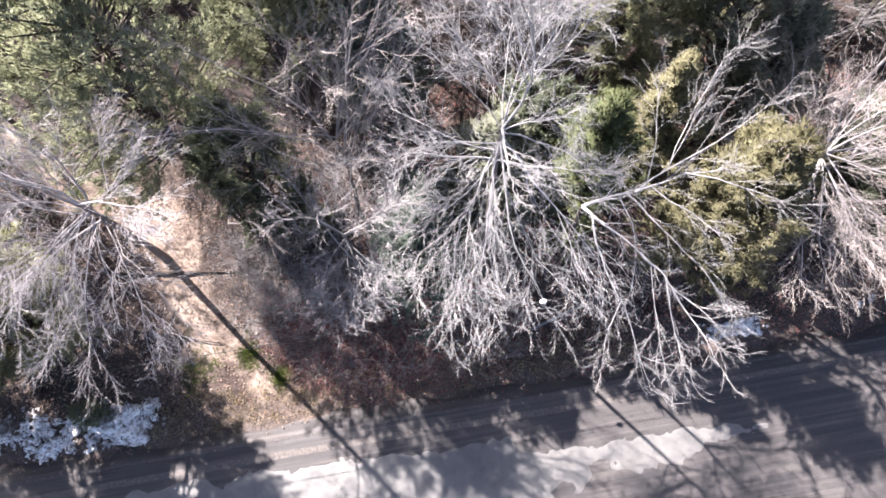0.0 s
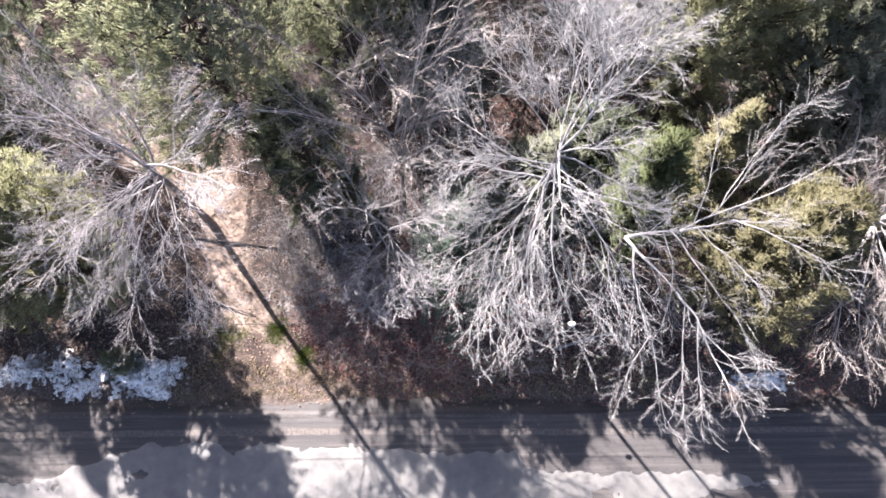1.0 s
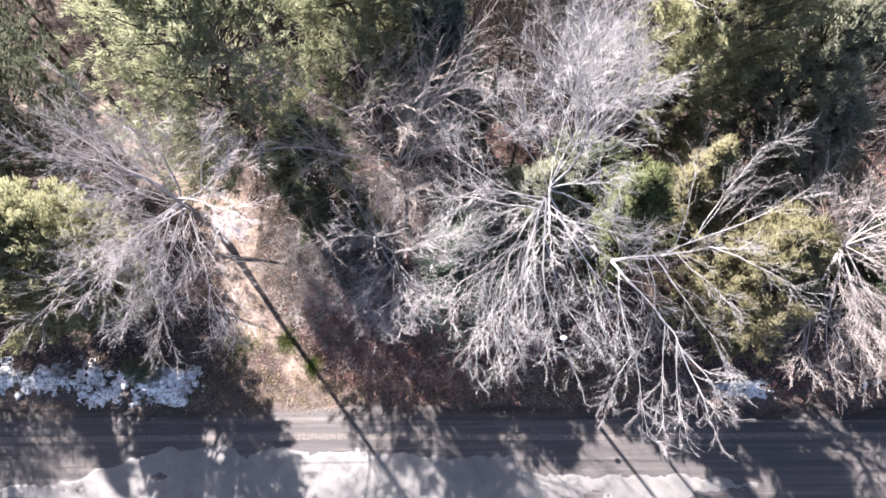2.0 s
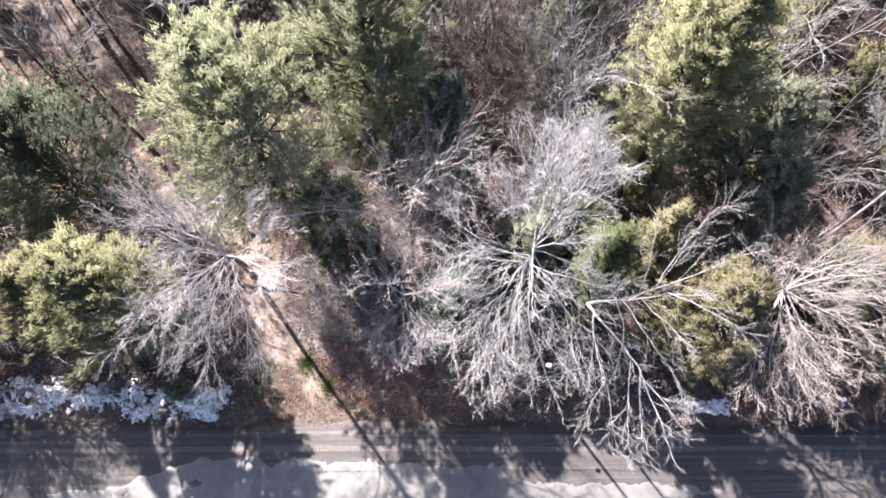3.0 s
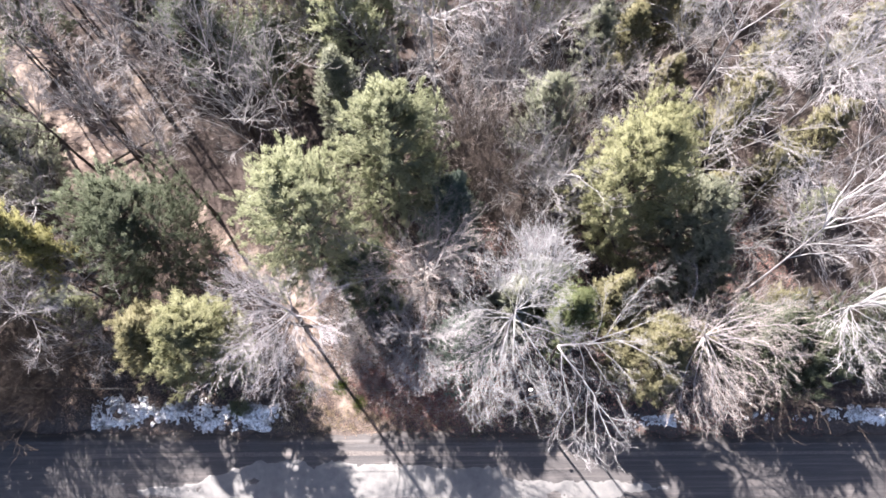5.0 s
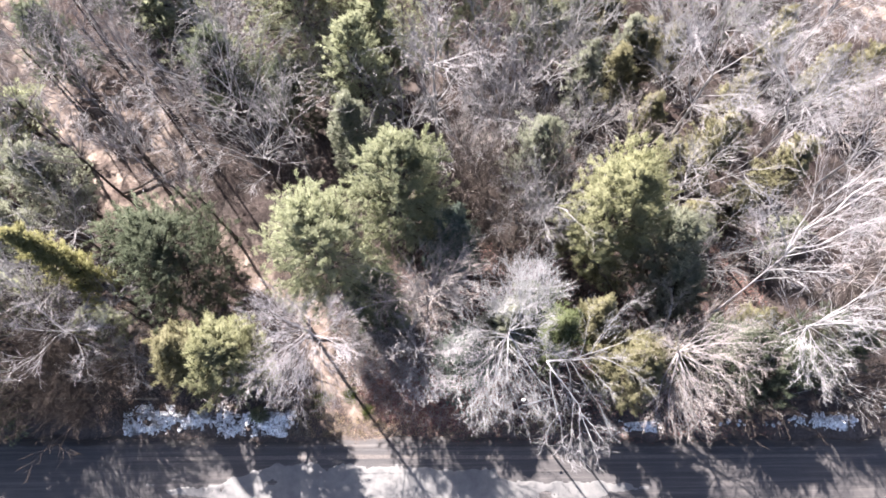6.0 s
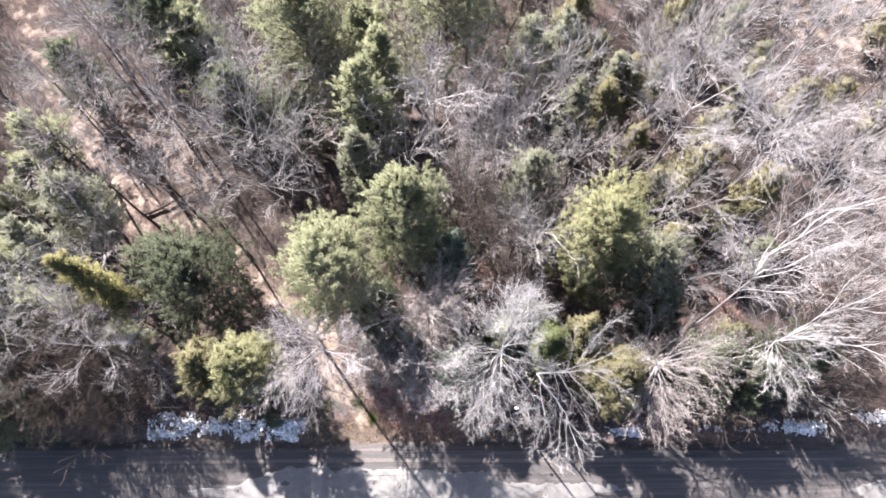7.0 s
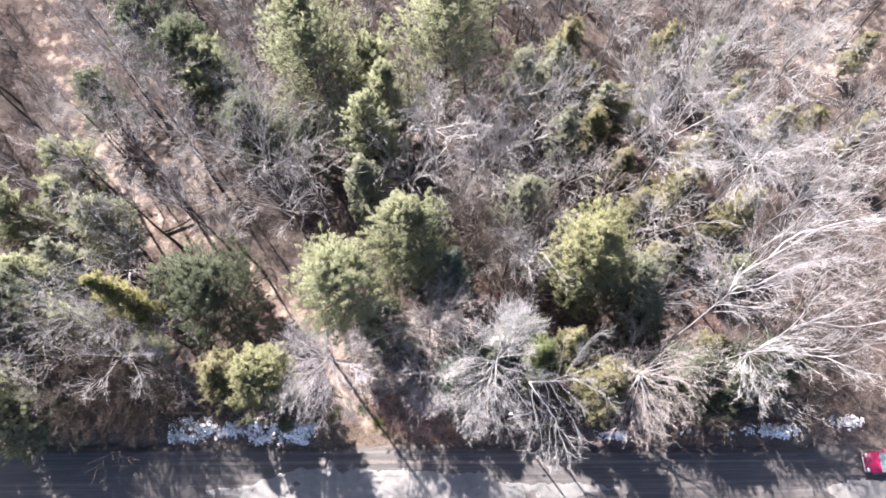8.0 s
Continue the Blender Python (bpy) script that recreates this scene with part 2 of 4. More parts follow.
def sprout(rng, P, R, L, ident, count, ratio, angle, near, side=1.0):
    """Children along the polylines P: start, way, length, radius and the limb that they belong to."""
    b, n, _ = P.shape
    t = near + (1 - near) * (np.arange(count)[None, :] + rng.random((b, count))) / count
    pos = t * (n - 1)
    i = np.minimum(pos.astype(int), n - 2)
    f = (pos - i)[..., None]
    rows = np.arange(b)[:, None]
    p = P[rows, i] * (1 - f) + P[rows, i + 1] * f
    tan = unit(P[rows, i + 1] - P[rows, i])
    rnd = rng.normal(0, 1, tan.shape) * np.array([1, 1, side])
    perp = unit(rnd - tan * (rnd * tan).sum(-1, keepdims=True))
    ang = np.radians(rng.uniform(angle[0], angle[1], t.shape))[..., None]
    d = tan * np.cos(ang) + perp * np.sin(ang)
    length = L[:, None] * ratio * (1.15 - 0.6 * t) * rng.uniform(0.6, 1.25, t.shape)
    r = (R[rows, i] * (1 - f[..., 0]) + R[rows, i + 1] * f[..., 0]) * 0.44
    return p.reshape(-1, 3), d.reshape(-1, 3), length.ravel(), r.ravel(), np.repeat(ident, count)


def taper(r0, r1, n):
    return r0[:, None] + (r1 - r0)[:, None] * np.linspace(0, 1, n)[None, :]


# ---------------------------------------------------------------- trees
def bare_tree(seed, height, crotch, spread, limbs=7, wood="bark_grey", trunk_wood=None, trunk_r=0.16, counts=(7, 6, 5),
              aimed=(), lift=0.06, twig=0.0064, lean=(0, 0), label="", steep=(25, 70),
              angles=((20, 48), (18, 46), (14, 42)), fine=None, wave=0.18, clear=0.12):
    """A leafless tree: trunk, each main limb, and the twigs of each limb. aimed: ends (dx, dy, z, from z[, radius[, limb, way along it]]) of chosen limbs."""
    rng = np.random.default_rng(seed)
    root = tagged(new("bare_tree"), label or "leafless grey deciduous tree with fine spreading twigs", "tree", "leafless trees of the wood")
    n = 9
    z = np.linspace(-0.4, crotch, n)
    path = np.stack([lean[0] * (np.maximum(z, 0) / height) ** 1.2 + np.cumsum(rng.normal(0, 0.03, n)),
                     lean[1] * (np.maximum(z, 0) / height) ** 1.2 + np.cumsum(rng.normal(0, 0.03, n)), z], 1) if any(lean) else \
        np.stack([np.cumsum(rng.normal(0, 0.035, n)), np.cumsum(rng.normal(0, 0.035, n)), z], 1)
    path[:2, :2] = path[2, :2] * 0.5
    flare = trunk_r * (1 - 0.62 * np.linspace(0, 1, n))
    flare[0] *= 1.6
    flare[1] *= 1.2
    v, f = tubes(path[None], flare[None], 8)
    part_mesh("trunk", mesh_of("trunk", v, f, M[trunk_wood or wood], True), root)
    top = path[-1]
    # main limbs
    P0, D, L, r0, chosen = [], [], [], [], []
    for dx, dy, ez, sz, *thick in aimed:
        s = np.array([np.interp(sz, z, path[:, q]) for q in range(3)])
        if len(thick) > 1:
            along = thick[2] * 7
            i = min(int(along), 6)
            s = chosen[thick[1]][i] * (1 - along + i) + chosen[thick[1]][i + 1] * (along - i)
        e = np.array([dx, dy, ez])
        P0.append(s)
        D.append(e - s)
        L.append(np.linalg.norm(e - s) * 1.04)
        r0.append(thick[0] if thick else 0.036)
        way = wander(rng, s[None], (e - s)[None] + np.array([0, 0, 0.12 * L[-1]]), np.array([L[-1]]), 8, wave, -0.03)[0]
        chosen.append(way + (e - way[-1]) * np.linspace(0, 1, 8)[:, None])
    for k in range(limbs):
        s = top if rng.random() < 0.25 else path[rng.integers(n - 4, n)]
        az = 2.4 * k + rng.normal(0, 0.35)
        el = radians(steep[0] + (steep[1] - steep[0]) * (k + 0.5) / limbs + rng.normal(0, 6))
        d = np.array([math.cos(az) * math.cos(el), math.sin(az) * math.cos(el), math.sin(el)])
        P0.append(s)
        D.append(d)
        L.append(min(spread / max(math.cos(el), 0.2), (height - s[2]) / max(math.sin(el), 0.2)) * rng.uniform(0.8, 1.1))
        r0.append(min(0.055, trunk_r * rng.uniform(0.26, 0.42)))
    P0, D, L, r0 = np.array(P0), np.array(D), np.array(L), np.array(r0)
    ident = np.arange(len(L))
    P = wander(rng, P0, D, L, 8, 0.1, lift * 0.4)
    if chosen:
        P[:len(chosen)] = np.stack(chosen)
    R = taper(r0 * 0.85, np.maximum(r0 * 0.14, twig * 1.1), 8)
    levels = [(P, R, ident, 5)]
    for lev in (0, 1):
        p, d, l, r, ident = sprout(rng, P, R, L, ident, counts[lev], (0.56, 0.56)[lev], angles[lev], (clear, 0.1)[lev], 0.8)
        L = np.maximum(l, 0.35)
        r = np.maximum(r, twig * (1.5, 0.9)[lev])
        m = (6, 4)[lev]
        P = wander(rng, p, d, L, m, (0.14, 0.17)[lev], lift)
        R = taper(r, np.maximum(r * 0.22, twig * 0.5), m)
        levels.append((P, R, ident, 3))
    p, d, l, r, last = sprout(rng, P, R, L, ident, counts[2], 0.62, angles[2], 0.1, 0.9)
    l, d = np.clip(l, 0.25, 1.1), d + np.array([0, 0, lift * 2])
    for k in range(len(r0)):
        woody = joined([tubes(P[i == k], R[i == k], s) for P, R, i, s in levels[:2]])
        limb = part_mesh("limb", mesh_of("limb", *woody, M[wood], True), root)
        v, f = tubes(levels[2][0][levels[2][2] == k], levels[2][1][levels[2][2] == k], 3)
        o = last == k
        v2, f2 = spikes(p[o], d[o], l[o], np.full(o.sum(), twig * 0.7))
        tagged(part_mesh("twigwork", mesh_of("twigwork", np.concatenate([v, v2]), [f, f2 + len(v)], M[fine or wood]), limb), kind="stuff")
    return root


def conifer(seed, height, radius, base, leaf="pine", profile=0.6, droop=0.0, whorl=0.5, per=6, laterals=7, tufts=2, blades=10,
            blade=(0.13, 0.3, 0.026), upward=0.35, label="", ragged=0.25, trunk_r=0.17):
    """An evergreen: trunk, boughs, and a crown of many small sprays of needles."""
    rng = np.random.default_rng(seed)
    root = tagged(new("evergreen_tree"), label or "green pine with feathery clumps of needles", "tree", "evergreens of the wood")
    n = 8
    z = np.linspace(-0.4, height * 0.985, n)
    path = np.stack([np.cumsum(rng.normal(0, 0.04, n)), np.cumsum(rng.normal(0, 0.04, n)), z], 1)
    path[0, :2] = path[1, :2]
    v, f = tubes(path[None], (trunk_r * (1.05 - 0.97 * np.linspace(0, 1, n)))[None], 8)
    part_mesh("trunk", mesh_of("trunk", v, f, M["bark_dark"], True), root)
    zs = np.arange(base, height - 0.1, whorl)
    s = np.clip((height - zs) / (height - base), 0, 1)
    reach = radius * np.minimum(1, (s / profile)) ** 0.55 * np.where(s > 0.8, 1 - (s - 0.8) * 1.2, 1) + 0.15
    k = np.repeat(np.arange(len(zs)), per)
    az = rng.uniform(0, 2 * np.pi, len(k))
    # uneven lobes that run down the crown
    lobe = 1 + ragged * np.sin(az * 3 + rng.uniform(0, 6) + zs[k] * 0.5) * 0.6 + rng.normal(0, ragged * 0.6, len(k))
    L = np.maximum(reach[k] * lobe, 0.2)
    el = np.radians(-8 * droop + (60 * upward) + 38 * (1 - s[k]) + rng.normal(0, 8, len(k)))
    D = np.stack([np.cos(az) * np.cos(el), np.sin(az) * np.cos(el), np.sin(el)], 1)
    zz = zs[k] + rng.uniform(-0.2, 0.2, len(k))
    P0 = np.stack([np.interp(zz, z, path[:, 0]), np.interp(zz, z, path[:, 1]), zz], 1)
    P = wander(rng, P0, D, L, 6, 0.07, 0.04)
    R = taper(np.full(len(L), 0.045) * (0.5 + L / radius * 0.7), np.full(len(L), 0.01), 6)
    p, d, l, r, _ = sprout(rng, P, R, L, np.zeros(len(L), int), laterals, 0.45, (30, 60), 0.4, 0.4)
    l = np.maximum(l, 0.15)
    SP = wander(rng, p, d, l, 4, 0.1, 0.08)
    SR = taper(np.maximum(r, 0.01), np.full(len(l), 0.005), 4)
    v, f = tubes(P, R, 3)
    v2, f2 = spikes(p, d, l, np.maximum(r, 0.01))
    tagged(part_mesh("boughwork", mesh_of("boughwork", np.concatenate([v, v2]), [f, f2 + len(v)], M["bark_dark"]), root), kind="stuff")
    # needle sprays on the lateral shoots, thickest at their ends
    p2, d2, _, _, _ = sprout(rng, SP, SR, l, np.zeros(len(l), int), tufts, 0.3, (5, 45), 0.35)
    ends, ed = P[:, -1], unit(P[:, -1] - P[:, -2])
    C = np.concatenate([p2, ends, SP[:, -1]])
    A = np.concatenate([d2, ed, unit(SP[:, -1] - SP[:, -2])])
    b = len(C)
    # every spray is a small brush of needles that opens outwards and up
    axis = np.stack([np.interp(C[:, 2], z, path[:, 0]), np.interp(C[:, 2], z, path[:, 1]), C[:, 2]], 1)
    out = unit(unit(C - axis) + np.array([0, 0, 0.25]) + np.array([0, 0, 1.2]) * np.clip((C[:, 2:] - base) / (height - base), 0, 1) ** 2)
    dirs = unit(A[:, None] * 0.5 + out[:, None] * 0.35 + rng.normal(0, 0.5, (b, blades, 3)) + np.array([0, 0, upward * 0.5]))
    ln = rng.uniform(blade[0], blade[1], (b, blades, 1))
    c0 = C[:, None] + rng.normal(0, 0.07, (b, blades, 3))
    side = unit(np.cross(dirs, rng.normal(0, 0.7, dirs.shape) + out[:, None])) * blade[2] * rng.uniform(0.7, 1.3, ln.shape)
    V = np.stack([c0 - dirs * ln * 0.2 + side, c0 + dirs * ln, c0 - dirs * ln * 0.2 - side], 2).reshape(-1, 3)
    F = np.arange(len(V)).reshape(-1, 3)
    me = mesh_of("crown", V, F, M[leaf], True)
    # needles shade as the rounded spray that they belong to
    N = unit(out[:, None] * 0.55 + np.array([0, 0, 0.75]) + dirs * 0.5 + rng.normal(0, 0.25, dirs.shape))
    me.normals_split_custom_set_from_vertices(np.repeat(N.reshape(-1, 3), 3, 0))
    tagged(part_mesh("crown", me, root), kind="stuff")
    return root


# ---------------------------------------------------------------- ground, road
TRAIL = [(-5.3, 3.2), (-7.3, 5.4), (-8.9, 7.0), (-10.0, 9.4), (-10.9, 13.3), (-15.5, 16.5), (-20.4, 19.3), (-27.1, 23.3), (-31.5, 28.6), (-37.5, 38.7), (-44, 52)]


def road_edge(x):
    return 3.1 - 0.015 * x


def trail_gap(x, y):
    """How far a place lies from the middle of the sandy trail."""
    best = np.full(np.shape(x), 1e9)
    for (ax, ay), (bx, by) in zip(TRAIL, TRAIL[1:]):
        t = np.clip(((x - ax) * (bx - ax) + (y - ay) * (by - ay)) / ((bx - ax) ** 2 + (by - ay) ** 2), 0, 1)
        best = np.minimum(best, np.hypot(x - ax - t * (bx - ax), y - ay - t * (by - ay)))
    return best


def ground_height(x, y):
    wave = 0.10 * np.sin(0.9 * x + 1.3 * np.sin(0.5 * y)) * np.sin(0.8 * y + 0.7) + 0.05 * np.sin(2.7 * x + y) * np.sin(2.1 * y - 0.8 * x) \
        + 0.22 * np.sin(0.21 * x + 0.4) * np.sin(0.19 * y + 1.1)
    off = np.clip((y - road_edge(x)) / 1.6, 0, 1)
    south = np.clip((-6.0 - y) / 2, 0, 1)
    return np.where(y > -2, -0.07 + off * (0.16 + wave) - 0.12 * np.sin(np.pi * off), -0.07 + south * (0.1 + wave))


def build_ground():
    far = np.array([-900, -500, -280, -160, -100, -70])
    xs = np.concatenate([far, np.arange(-52, 52.1, 0.4), -far[::-1]])
    ys = np.concatenate([far, [-40, -25, -16], np.arange(-10, 60.1, 0.4), -far[::-1]])
    X, Y = np.meshgrid(xs, ys)
    V = np.stack([X, Y, ground_height(X, Y)], -1).reshape(-1, 3)
    w, h = len(xs), len(ys)
    i = (np.arange(h - 1)[:, None] * w + np.arange(w - 1)[None, :]).ravel()
    me = mesh_of("ground", V, np.stack([i, i + 1, i + w + 1, i + w], 1), M["ground"], True)
    gap = trail_gap(V[:, 0], V[:, 1])
    width = 1.25 + 0.03 * np.maximum(V[:, 1] - 5, 0) + np.clip((V[:, 1] - 13) * 0.25, 0, 1.6)
    sand = np.clip(1.25 - gap / width, 0, 1) * np.interp(V[:, 1], (0, 6, 8, 13, 17, 24, 28, 34, 60), (0.5, 0.5, 0.85, 1, 0.4, 0.42, 0.5, 0.35, 0.25))
    sand = np.maximum(sand, 0.48 * np.clip(1.5 - np.hypot((V[:, 0] - 40) / 13, (V[:, 1] - 46) / 11), 0, 1))
    sand = np.maximum(sand, 0.42 * np.clip(1.6 - np.hypot((V[:, 0] + 27) / 7, (V[:, 1] - 26) / 9), 0, 1))
    sand = sand * (0.45 + 0.9 * lattice(V[:, 0], V[:, 1], 1.3, 41) * (0.6 + 0.8 * lattice(V[:, 0], V[:, 1], 0.5, 42)))
    sand = np.maximum(sand, np.clip(1.4 - np.hypot(V[:, 0] + 10.4, V[:, 1] - 12.6) / 1.1, 0, 1))
    a = me.attributes.new("sand", "FLOAT", "POINT")
    a.data.foreach_set("value", sand.astype(np.float32))
    off = V[:, 1] - road_edge(V[:, 0])
    rus = np.clip(1.6 - np.hypot((V[:, 0] + 1.2) / 5.5, (V[:, 1] - 6.6) / 3.2) * 1.3, 0, 1) * (1 - sand)
    a = me.attributes.new("russet", "FLOAT", "POINT")
    a.data.foreach_set("value", rus.astype(np.float32))
    verge = np.clip(1 - np.abs(off - 0.3) / 1.1, 0, 1) * (1 - sand)
    a = me.attributes.new("verge", "FLOAT", "POINT")
    a.data.foreach_set("value", verge.astype(np.float32))
    tagged(new("ground", me), "leaf-strewn brown forest floor with a sandy trail", "ground", kind="structure")


def build_road():
    xs = np.concatenate([[-900, -400, -160, -80], np.arange(-50, 50.1, 0.5), [80, 160, 400, 900]])
    rng = np.random.default_rng(3)
    ragged = np.interp(xs, np.arange(-50, 51, 1.0), rng.normal(0, 0.16, 101))
    rows = []
    for k, (f, z) in enumerate(((0, -0.12), (0.0, -0.015), (0.1, 0.0), (0.5, 0.02), (0.9, 0.0), (1.0, -0.015), (1.0, -0.12))):
        top = road_edge(xs) + ragged * (k < 3)
        low = road_edge(xs) - 8.6
        rows.append(np.stack([xs, top + (low - top) * f, np.full(len(xs), z)], 1))
    V = np.concatenate(rows)
    w = len(xs)
    i = (np.arange(6)[:, None] * w + np.arange(w - 1)[None, :]).ravel()
    F = np.stack([i, i + w, i + w + 1, i + 1], 1)
    tagged(new("road", mesh_of("road", V, F, M["road"], True)), "worn dark asphalt road, damp and streaked with dust", "road", kind="structure")


def ragged_sheet(name, outline, z, thick, material, seed, rough=0.14, cuts=7):
    """A thin flat sheet with a ragged outline."""
    rng = np.random.default_rng(seed)
    pts = []
    for (ax, ay), (bx, by) in zip(outline, outline[1:] + outline[:1]):
        m = max(2, int(math.hypot(bx - ax, by - ay) * cuts / 2))
        for k in range(m):
            t = k / m
            pts.append((ax + (bx - ax) * t + rng.normal(0, rough * 0.7), ay + (by - ay) * t + rng.normal(0, rough)))
    bm = bmesh.new()
    face = bm.faces.new([bm.verts.new((x, y, z)) for x, y in pts])
    if face.normal.z < 0:
        face.normal_flip()
    up = bmesh.ops.extrude_face_region(bm, geom=[face])
    for v in up["geom"]:
        if isinstance(v, bmesh.types.BMVert):
            v.co.z += thick
    bmesh.ops.recalc_face_normals(bm, faces=bm.faces)
    bmesh.ops.triangulate(bm, faces=[f for f in bm.faces if len(f.verts) > 4])
    return part(name, bm, material)


build_ground()
build_road()


def road_top(x, y):
    f = (road_edge(x) - y) / 8.6
    return np.interp(f, (0.0, 0.1, 0.5, 0.9, 1.0), (-0.015, 0.0, 0.02, 0.0, -0.015))


def ice_sheet(seed, top, bottom, holes=()):
    """Thin ice between two ragged lines; it dips under the asphalt where it has melted away."""
    tx, ty = zip(*top)
    bx, by = zip(*bottom)
    xs, ys = np.arange(tx[0], tx[-1], 0.08), np.arange(min(by) - 0.4, max(ty) + 0.4, 0.07)
    X, Y = np.meshgrid(xs, ys)
    wob = (lattice(X, Y, 0.9, seed) - 0.5) * 0.3 + (lattice(X, Y, 0.35, seed + 1) - 0.5) * 0.24 + (lattice(X, Y, 0.16, seed + 3) - 0.5) * 0.16
    field = np.minimum(np.interp(X, tx, ty) - Y, Y - np.interp(X, bx, by)) + wob
    field = field - np.clip((-12.5 - X) / 7, 0, 1) * (lattice(X * 0.6, Y * 1.6, 0.5, seed + 9) - 0.25) * 0.9
    for hx, hy, hr in holes:
        field = np.minimum(field, np.hypot((X - hx) * 0.6, Y - hy) - hr + wob * 1.5)
    Z = road_top(X, Y) + np.clip(field * 0.12, -0.03, 0.014) + 0.004 * lattice(X, Y, 0.5, seed + 2)
    w = len(xs)
    i = (np.arange(len(ys) - 1)[:, None] * w + np.arange(w - 1)[None, :]).ravel()
    low = (field < -0.3).ravel()
    i = i[~(low[i] & low[i + 1] & low[i + w] & low[i + w + 1])]
    me = mesh_of("ice_sheet", np.stack([X, Y, Z], -1).reshape(-1, 3), np.stack([i, i + 1, i + w + 1, i + w], 1), M["ice"], True)
    tagged(new("ice_sheet", me), "thin pale grey ice with ragged edges on the asphalt", "ice", "ice on the road")


ice_sheet(5, [(-22, 0.1), (-17.4, 0.14), (-15.8, 0.79), (-14.2, 1.22), (-12.6, 1.54), (-10.1, 1.5), (-9.2, 1.15), (-8.5, 1.48), (-5.6, 1.25), (-1.1, 1.02),
              (2.85, 1.05), (3.05, 0.27), (4.7, 0.18), (6.6, -0.12), (8.5, 0.08), (11.5, -0.04), (12.6, -0.33), (13.9, -0.3)],
          [(-22, 0.0), (-18, -1.0), (-12, -1.9), (-3, -2.6), (3.6, -2.1), (5.2, -1.5), (6.2, -0.75), (7.4, -1.2), (9.5, -1.3), (10.7, -0.7), (12.6, -0.6), (13.9, -0.35)],
          ((4.6, -1.5, 0.3), (-13.2, 0.3, 0.16), (-17.0, -0.2, 0.3), (6.3, -0.9, 0.25), (-4.4, 0.75, 0.15)))
ice_sheet(15, [(30.0, -0.6), (31.0, -0.4), (33, -0.1), (37, 0.1), (44, -0.2)], [(30.0, -0.7), (31.5, -1.6), (36, -2.2), (44, -1.8)])
tagged(ragged_sheet("dust_streak", [(-24, 2.15), (-5, 2.06), (5, 1.86), (17, 1.76), (30, 1.6), (30, 1.42), (17, 1.54), (5, 1.6), (-5, 1.8), (-24, 1.9)], 0.009, 0.004,
                    plain("pale_road_dust", (0.11, 0.098, 0.092), 0.95, 0, 9, 0.35), 8, 0.012), "pale strip of dust and grit along the road", "dust", "dust strips on the road")
tagged(ragged_sheet("dust_streak", [(-40, 3.1), (-5, 2.62), (5, 2.46), (17, 2.3), (30, 2.1), (30, 2.0), (17, 2.18), (5, 2.34), (-5, 2.5), (-40, 2.98)], 0.004, 0.004,
                    plain("grey_road_grit", (0.085, 0.078, 0.076), 0.95, 0, 9, 0.4), 9, 0.015), "thin strip of grey grit along the road edge", "dust", "dust strips on the road")


# ---------------------------------------------------------------- snow
def snow_bank(seed, x0, x1, y, width, height, label, group="", thin=0.0):
    """A lumpy heap of old snow along the verge; its thin places show the ground."""
    xs, ys = np.arange(x0 - 0.5, x1 + 0.5, 0.055), np.arange(-width, width, 0.055)
    X, O = np.meshgrid(xs, ys)
    Y = y - 0.015 * X + O
    n1, n2, n3, n4 = (lattice(X, Y, k, seed * 7 + q) - 0.5 for q, k in enumerate((2.2, 0.8, 0.3, 0.11)))
    across = 1 - (2 * O / width + 0.7 * (lattice(X, Y * 0, 2.6, seed + 50) - 0.5)) ** 2
    along = np.clip(np.minimum((X - x0) * 0.5, x1 - X) / 1.1, -1, 1)
    field = np.minimum(across, along) * 0.6 + 0.02 - thin + n1 * 1.0 + n2 * 0.8 + n3 * 0.45
    Z = ground_height(X, Y) + np.clip(field, -0.25, 0.9) * height * 0.6 + (n3 * 0.22 + n4 * 0.42) * height * 1.2 - 0.02
    w = len(xs)
    i = (np.arange(len(ys) - 1)[:, None] * w + np.arange(w - 1)[None, :]).ravel()
    low = (field < -0.3).ravel()
    i = i[~(low[i] & low[i + 1] & low[i + w] & low[i + w + 1])]
    V = np.stack([X, Y, Z], -1).reshape(-1, 3)
    bank = tagged(new("snow_bank", mesh_of("snow_bank", V, np.stack([i, i + 1, i + w + 1, i + w], 1), M["snow"], False)), label, "snow", group)
    # hard lumps thrown up by the plough
    rng = np.random.default_rng(seed + 90)
    for _ in range(int((x1 - x0) * 4)):
        lx, lo, size = rng.uniform(x0, x1), rng.normal(0, width * 0.2), rng.uniform(0.07, 0.17) * (0.6 + height)
        ly = y - 0.015 * lx + lo
        bm = bmesh.new()
        bmesh.ops.create_icosphere(bm, subdivisions=2, radius=size)
        for v in bm.verts:
            v.co *= 1 + 0.75 * noise.noise(v.co / size * 1.5 + Vector((lx, ly, 0)) * 7)
            v.co.z *= 0.6
        lump = part("snow_lump", bm, M["snow"], bank)
        lump.location = (lx, ly, float(ground_height(np.array(lx), np.array(ly))) + height * 0.22)
        lump.rotation_euler = (0, 0, rng.uniform(0, 6))
    return bank


